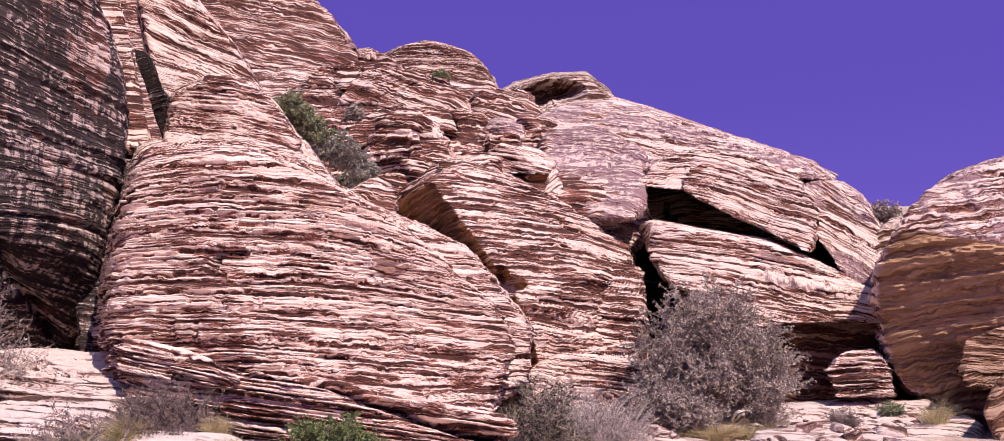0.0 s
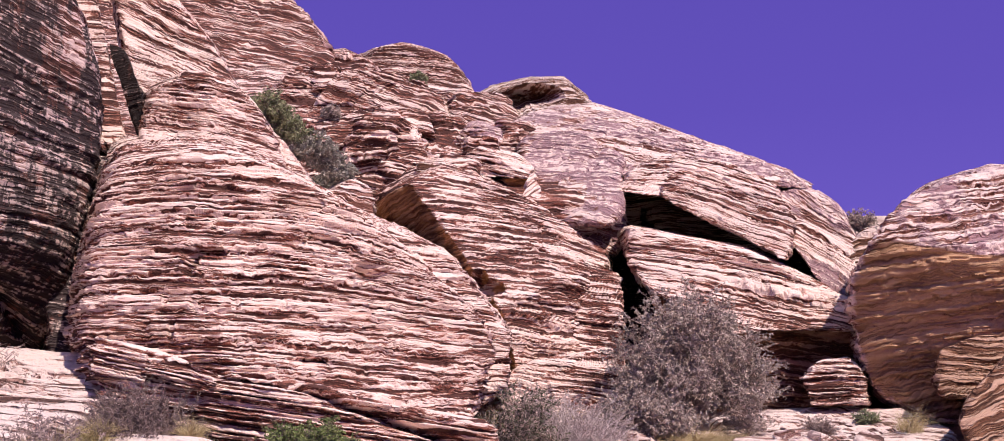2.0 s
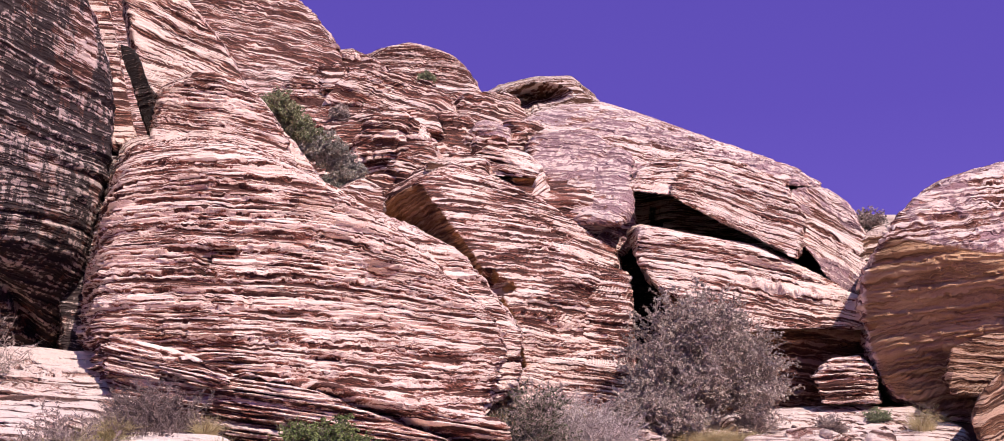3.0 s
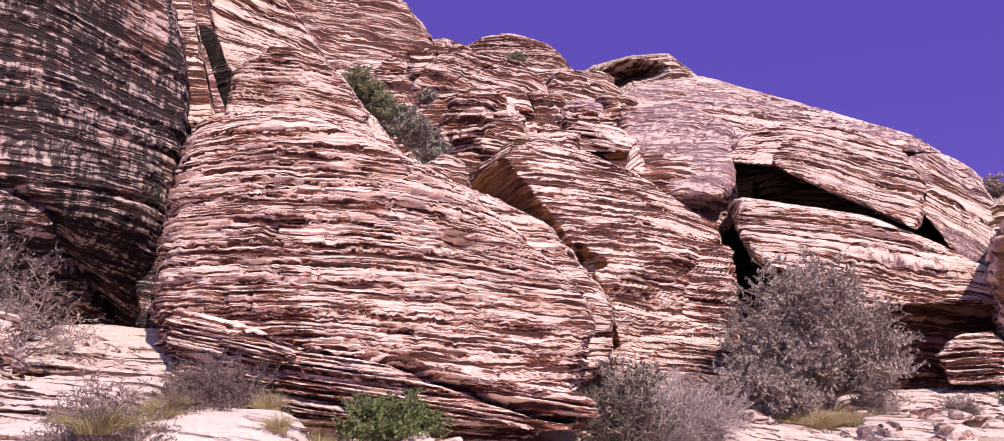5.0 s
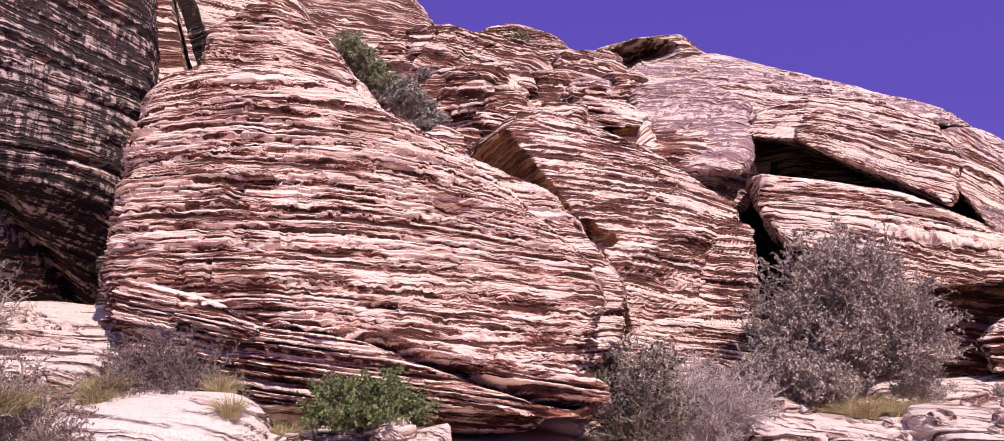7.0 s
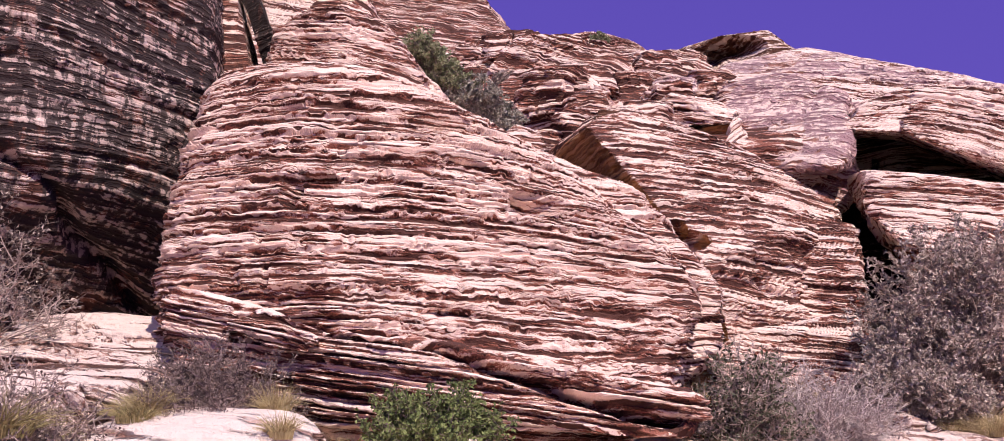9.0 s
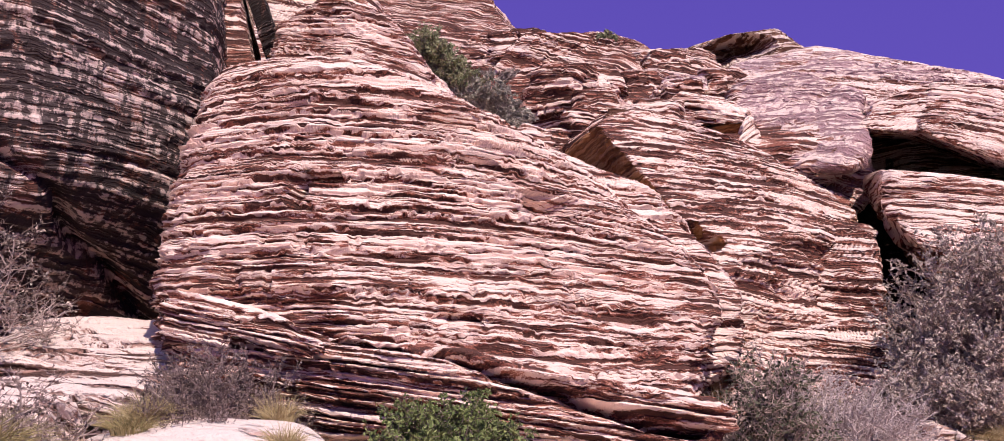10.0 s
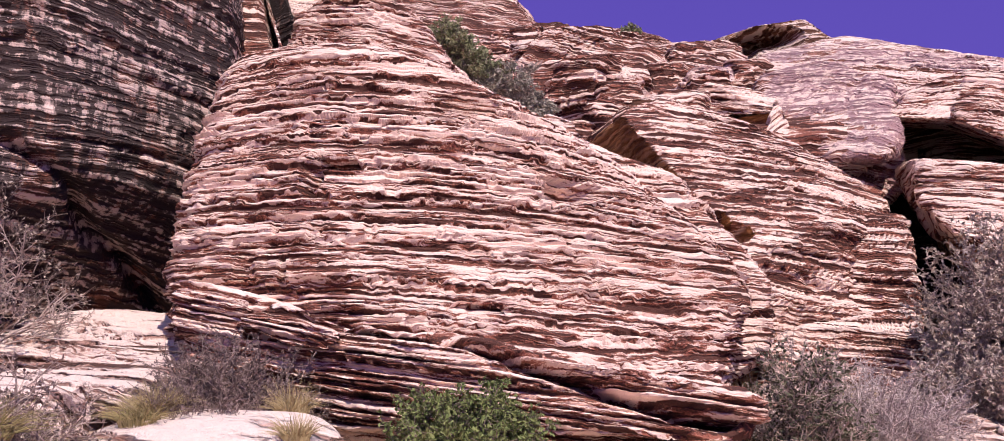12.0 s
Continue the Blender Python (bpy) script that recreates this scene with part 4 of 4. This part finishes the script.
shrub("twiggy_shrub", 4.42, 20.60, drop(4.42, 20.60, 2.53), 3.0, 2.55, TWIG_GREY, LEAF_DARK, "big grey leafy desert shrub before the ledge", seed=41, stems=70, forks=13, tips=7, leaf_size=0.036, leaves=8, thick=0.016)
shrub("twiggy_shrub", 0.65, 17.10, drop(0.65, 17.10, 1.99), 1.37, 1.76, TWIG_GREY, LEAF_BLACK, "dark open twiggy shrub beside the boulder", seed=42, stems=34, forks=10, tips=6, leaf_size=0.035, leaves=2, thick=0.014)
shrub("grey_shrub", 1.42, 18.30, drop(1.42, 18.30, 1.52), 2.71, 1.64, TWIG_PALE, LEAF_GREY, "dry lavender-grey twiggy shrub at the boulder foot", seed=43, stems=90, forks=12, tips=8, leaf_size=0.02, leaves=2, thick=0.011)
shrub("dry_shrub", -4.55, 10.55, drop(-4.55, 10.55, 1.53), 1.15, 1.0, TWIG_GREY, LEAF_BROWN, "dry brown-grey shrub among pale stones", seed=44, stems=70, forks=10, tips=7, leaf_size=0.016, leaves=2, thick=0.009)
shrub("dry_shrub", -4.70, 13.75, drop(-4.70, 13.75, 1.60) - 0.1, 1.65, 0.95, TWIG_BROWN, LEAF_BROWN, "dark brown dry shrub against the rock ledge", seed=45, stems=120, forks=10, tips=7, leaf_size=0.018, leaves=2, thick=0.010)
shrub("green_shrub", -2.31, 13.30, drop(-2.31, 13.30, 1.28), 1.20, 0.57, TWIG_DARK, LEAF_GREEN, "fresh green leafy shrub below the boulder", seed=46, stems=60, forks=9, tips=6, leaf_size=0.026, leaves=4, thick=0.007)
shrub("twiggy_shrub", -7.70, 14.20, drop(-7.70, 14.20, 2.76), 1.97, 0.95, TWIG_GREY, LEAF_DARK, "grey twiggy shrub at the cliff foot", seed=47, stems=26, forks=7, tips=5, leaf_size=0.022, leaves=1, thick=0.013)
shrub("twiggy_shrub", -8.40, 14.80, drop(-8.40, 14.80, 3.25), 1.97, 1.96, TWIG_DARK, LEAF_DARK, "tall dark shrub against the varnished cliff", seed=48, stems=24, forks=7, tips=6, leaf_size=0.03, leaves=1, thick=0.012)
shrub("slope_shrub", -5.63, 24.47, min(drop(-5.63, 24.47, 9.72), 8.97), 1.15, 0.85, TWIG_GREY, LEAF_OLIVE, "dense olive green shrub on the sandstone bank", seed=90, stems=26, forks=8, tips=5, leaf_size=0.045, leaves=3, thick=0.010, group="slope shrubs")
shrub("slope_shrub", -5.34, 24.69, min(drop(-5.34, 24.69, 9.32), 8.57), 1.05, 0.85, TWIG_GREY, LEAF_OLIVE, "dense olive green shrub on the sandstone bank", seed=91, stems=26, forks=8, tips=5, leaf_size=0.045, leaves=3, thick=0.010, group="slope shrubs")
shrub("slope_shrub", -4.95, 24.92, min(drop(-4.95, 24.92, 8.91), 8.16), 1.1, 0.8, TWIG_GREY, LEAF_OLIVE, "dense olive green shrub on the sandstone bank", seed=92, stems=26, forks=8, tips=5, leaf_size=0.045, leaves=3, thick=0.010, group="slope shrubs")
shrub("slope_shrub", -4.40, 25.11, min(drop(-4.52, 25.11, 8.61), 7.86), 1.25, 0.7, TWIG_GREY, LEAF_SAGE, "sparse grey-green shrub on the sandstone bank", seed=93, stems=26, forks=8, tips=5, leaf_size=0.045, leaves=3, thick=0.010, group="slope shrubs")
shrub("slope_shrub", -4.01, 25.28, min(drop(-4.13, 25.28, 8.30), 7.55), 1.19, 0.7, TWIG_GREY, LEAF_SAGE, "sparse grey-green shrub on the sandstone bank", seed=94, stems=26, forks=8, tips=5, leaf_size=0.045, leaves=3, thick=0.010, group="slope shrubs")
shrub("slope_shrub", -3.72, 25.40, min(drop(-3.84, 25.40, 8.08), 7.33), 0.88, 0.6, TWIG_GREY, LEAF_SAGE, "sparse grey-green shrub on the sandstone bank", seed=95, stems=26, forks=8, tips=5, leaf_size=0.045, leaves=3, thick=0.010, group="slope shrubs")
shrub("slope_shrub", -4.37, 26.68, min(drop(-4.49, 26.68, 9.40), 8.65), 0.75, 0.5, TWIG_GREY, LEAF_SAGE, "sparse grey-green shrub on the sandstone bank", seed=96, stems=26, forks=8, tips=5, leaf_size=0.045, leaves=3, thick=0.010, group="slope shrubs")
shrub("ridge_shrub", 12.06, 30.00, drop(12.06, 30.00, 7.15), 1.00, 0.65, TWIG_GREY, LEAF_DARK, "small shrub on the saddle against the sky", seed=52, stems=30, forks=8, tips=5, leaf_size=0.05, leaves=2, thick=0.012)
shrub("ridge_shrub", -5.79, 36.50, drop(-5.79, 36.50, 13.99), 0.75, 0.66, TWIG_DARK, LEAF_DARK, "small dark shrub high on the red rock", seed=53, stems=30, forks=8, tips=5, leaf_size=0.06, leaves=2, thick=0.012)
shrub("ridge_shrub", -2.67, 40.50, drop(-2.67, 40.50, 15.18), 0.68, 0.62, TWIG_DARK, LEAF_OLIVE, "small olive shrub high on the red rock", seed=54, stems=30, forks=8, tips=5, leaf_size=0.06, leaves=2, thick=0.012)
shrub("low_shrub", 7.43, 21.50, drop(7.43, 21.50, 1.41), 0.74, 0.43, TWIG_GREY, LEAF_BROWN, "low dry shrub on the pale slab", seed=55, stems=40, forks=8, tips=6, leaf_size=0.016, leaves=1, thick=0.007)
shrub("low_shrub", 5.46, 20.20, drop(5.46, 20.20, 1.36), 0.88, 0.90, TWIG_GREY, LEAF_DARK, "low grey shrub beside the big one", seed=56, stems=44, forks=8, tips=6, leaf_size=0.02, leaves=1, thick=0.008)
shrub("low_shrub", 8.76, 22.20, drop(8.76, 22.20, 2.10), 0.61, 0.37, TWIG_DARK, LEAF_OLIVE, "small olive plant at the boulder foot", seed=57, stems=30, forks=6, tips=5, leaf_size=0.03, leaves=2, thick=0.007)
tuft("grass_tuft", -3.87, 13.40, drop(-3.87, 13.40, 1.32), 0.46, 0.43, STRAW, "straw-coloured bunch grass among pale stones", 61)
tuft("grass_tuft", -3.41, 14.00, drop(-3.41, 14.00, 1.35), 0.72, 0.42, STRAW, "straw-coloured bunch grass at the ledge foot", 62)
tuft("grass_tuft", -5.12, 13.35, drop(-5.12, 13.35, 1.5) - 0.05, 0.6, 0.5, STRAW_GREEN, "yellow-green bunch grass beside a shrub", 63)
tuft("grass_tuft", -4.25, 10.35, drop(-4.25, 10.35, 1.43), 0.8, 0.36, STRAW_GREEN, "dry yellow grass under a shrub", 64)
tuft("grass_tuft", 4.19, 18.90, drop(4.19, 18.90, 1.34), 0.86, 0.53, STRAW, "pale dry grass before the big shrub", 65, blades=420)
tuft("grass_tuft", 3.59, 18.90, drop(3.59, 18.90, 1.36), 0.94, 0.38, STRAW, "pale dry grass under the big shrub", 66, blades=420)
tuft("grass_tuft", 9.30, 21.20, drop(9.30, 21.20, 2.09), 0.83, 0.88, STRAW, "tall dry grass under the overhanging boulder", 67)
tuft("grass_tuft", 0.13, 18.50, drop(0.13, 18.50, 1.37), 0.42, 0.89, STRAW, "dry grass beside the boulder", 68)
shrub("low_shrub", 3.26, 19.30, drop(3.26, 19.30, 1.64), 1.98, 0.89, TWIG_GREY, LEAF_DARK, "low spreading grey-brown shrub under the big one", seed=58, stems=60, forks=9, tips=6, leaf_size=0.034, leaves=5, thick=0.009)
tuft("grass_tuft", 4.03, 18.70, drop(4.03, 18.70, 1.33), 0.94, 0.48, STRAW, "dry pale grass at the edge of the slab", 70, blades=420)
tuft("grass_tuft", -3.48, 12.60, drop(-3.48, 12.60, 1.35), 0.35, 0.34, STRAW, "straw-coloured bunch grass behind a round stone", 71)
tuft("grass_tuft", -3.20, 13.40, drop(-3.20, 13.40, 1.35), 0.58, 0.36, STRAW, "wide straw-coloured bunch grass below the ledge", 72)
tuft("grass_tuft", -4.95, 12.75, drop(-4.95, 12.75, 1.63), 0.5, 0.3, STRAW_GREEN, "yellow-green bunch grass between pale slabs", 73)
tuft("grass_tuft", -4.72, 10.95, drop(-4.72, 10.95, 1.4), 0.7, 0.4, STRAW_GREEN, "yellow-green bunch grass at the foot of a dry shrub", 75, blades=300)
tuft("grass_tuft", -4.95, 13.0, drop(-4.95, 13.0, 1.5), 0.55, 0.38, STRAW, "straw-coloured bunch grass beside a dark shrub", 77, blades=300)
tuft("grass_tuft", -4.4, 10.2, drop(-4.4, 10.2, 1.3), 0.7, 0.4, STRAW_GREEN, "yellow-green bunch grass at the foot of a dry shrub", 78, blades=300)
tuft("grass_tuft", 4.75, 19.0, drop(4.75, 19.0, 1.34), 0.95, 0.5, STRAW, "pale dry grass at the foot of the big shrub", 79, blades=420)
tuft("grass_tuft", 1.79, 19.60, drop(1.79, 19.60, 1.47), 0.72, 0.52, STRAW, "dry grass between the grey shrubs", 74)
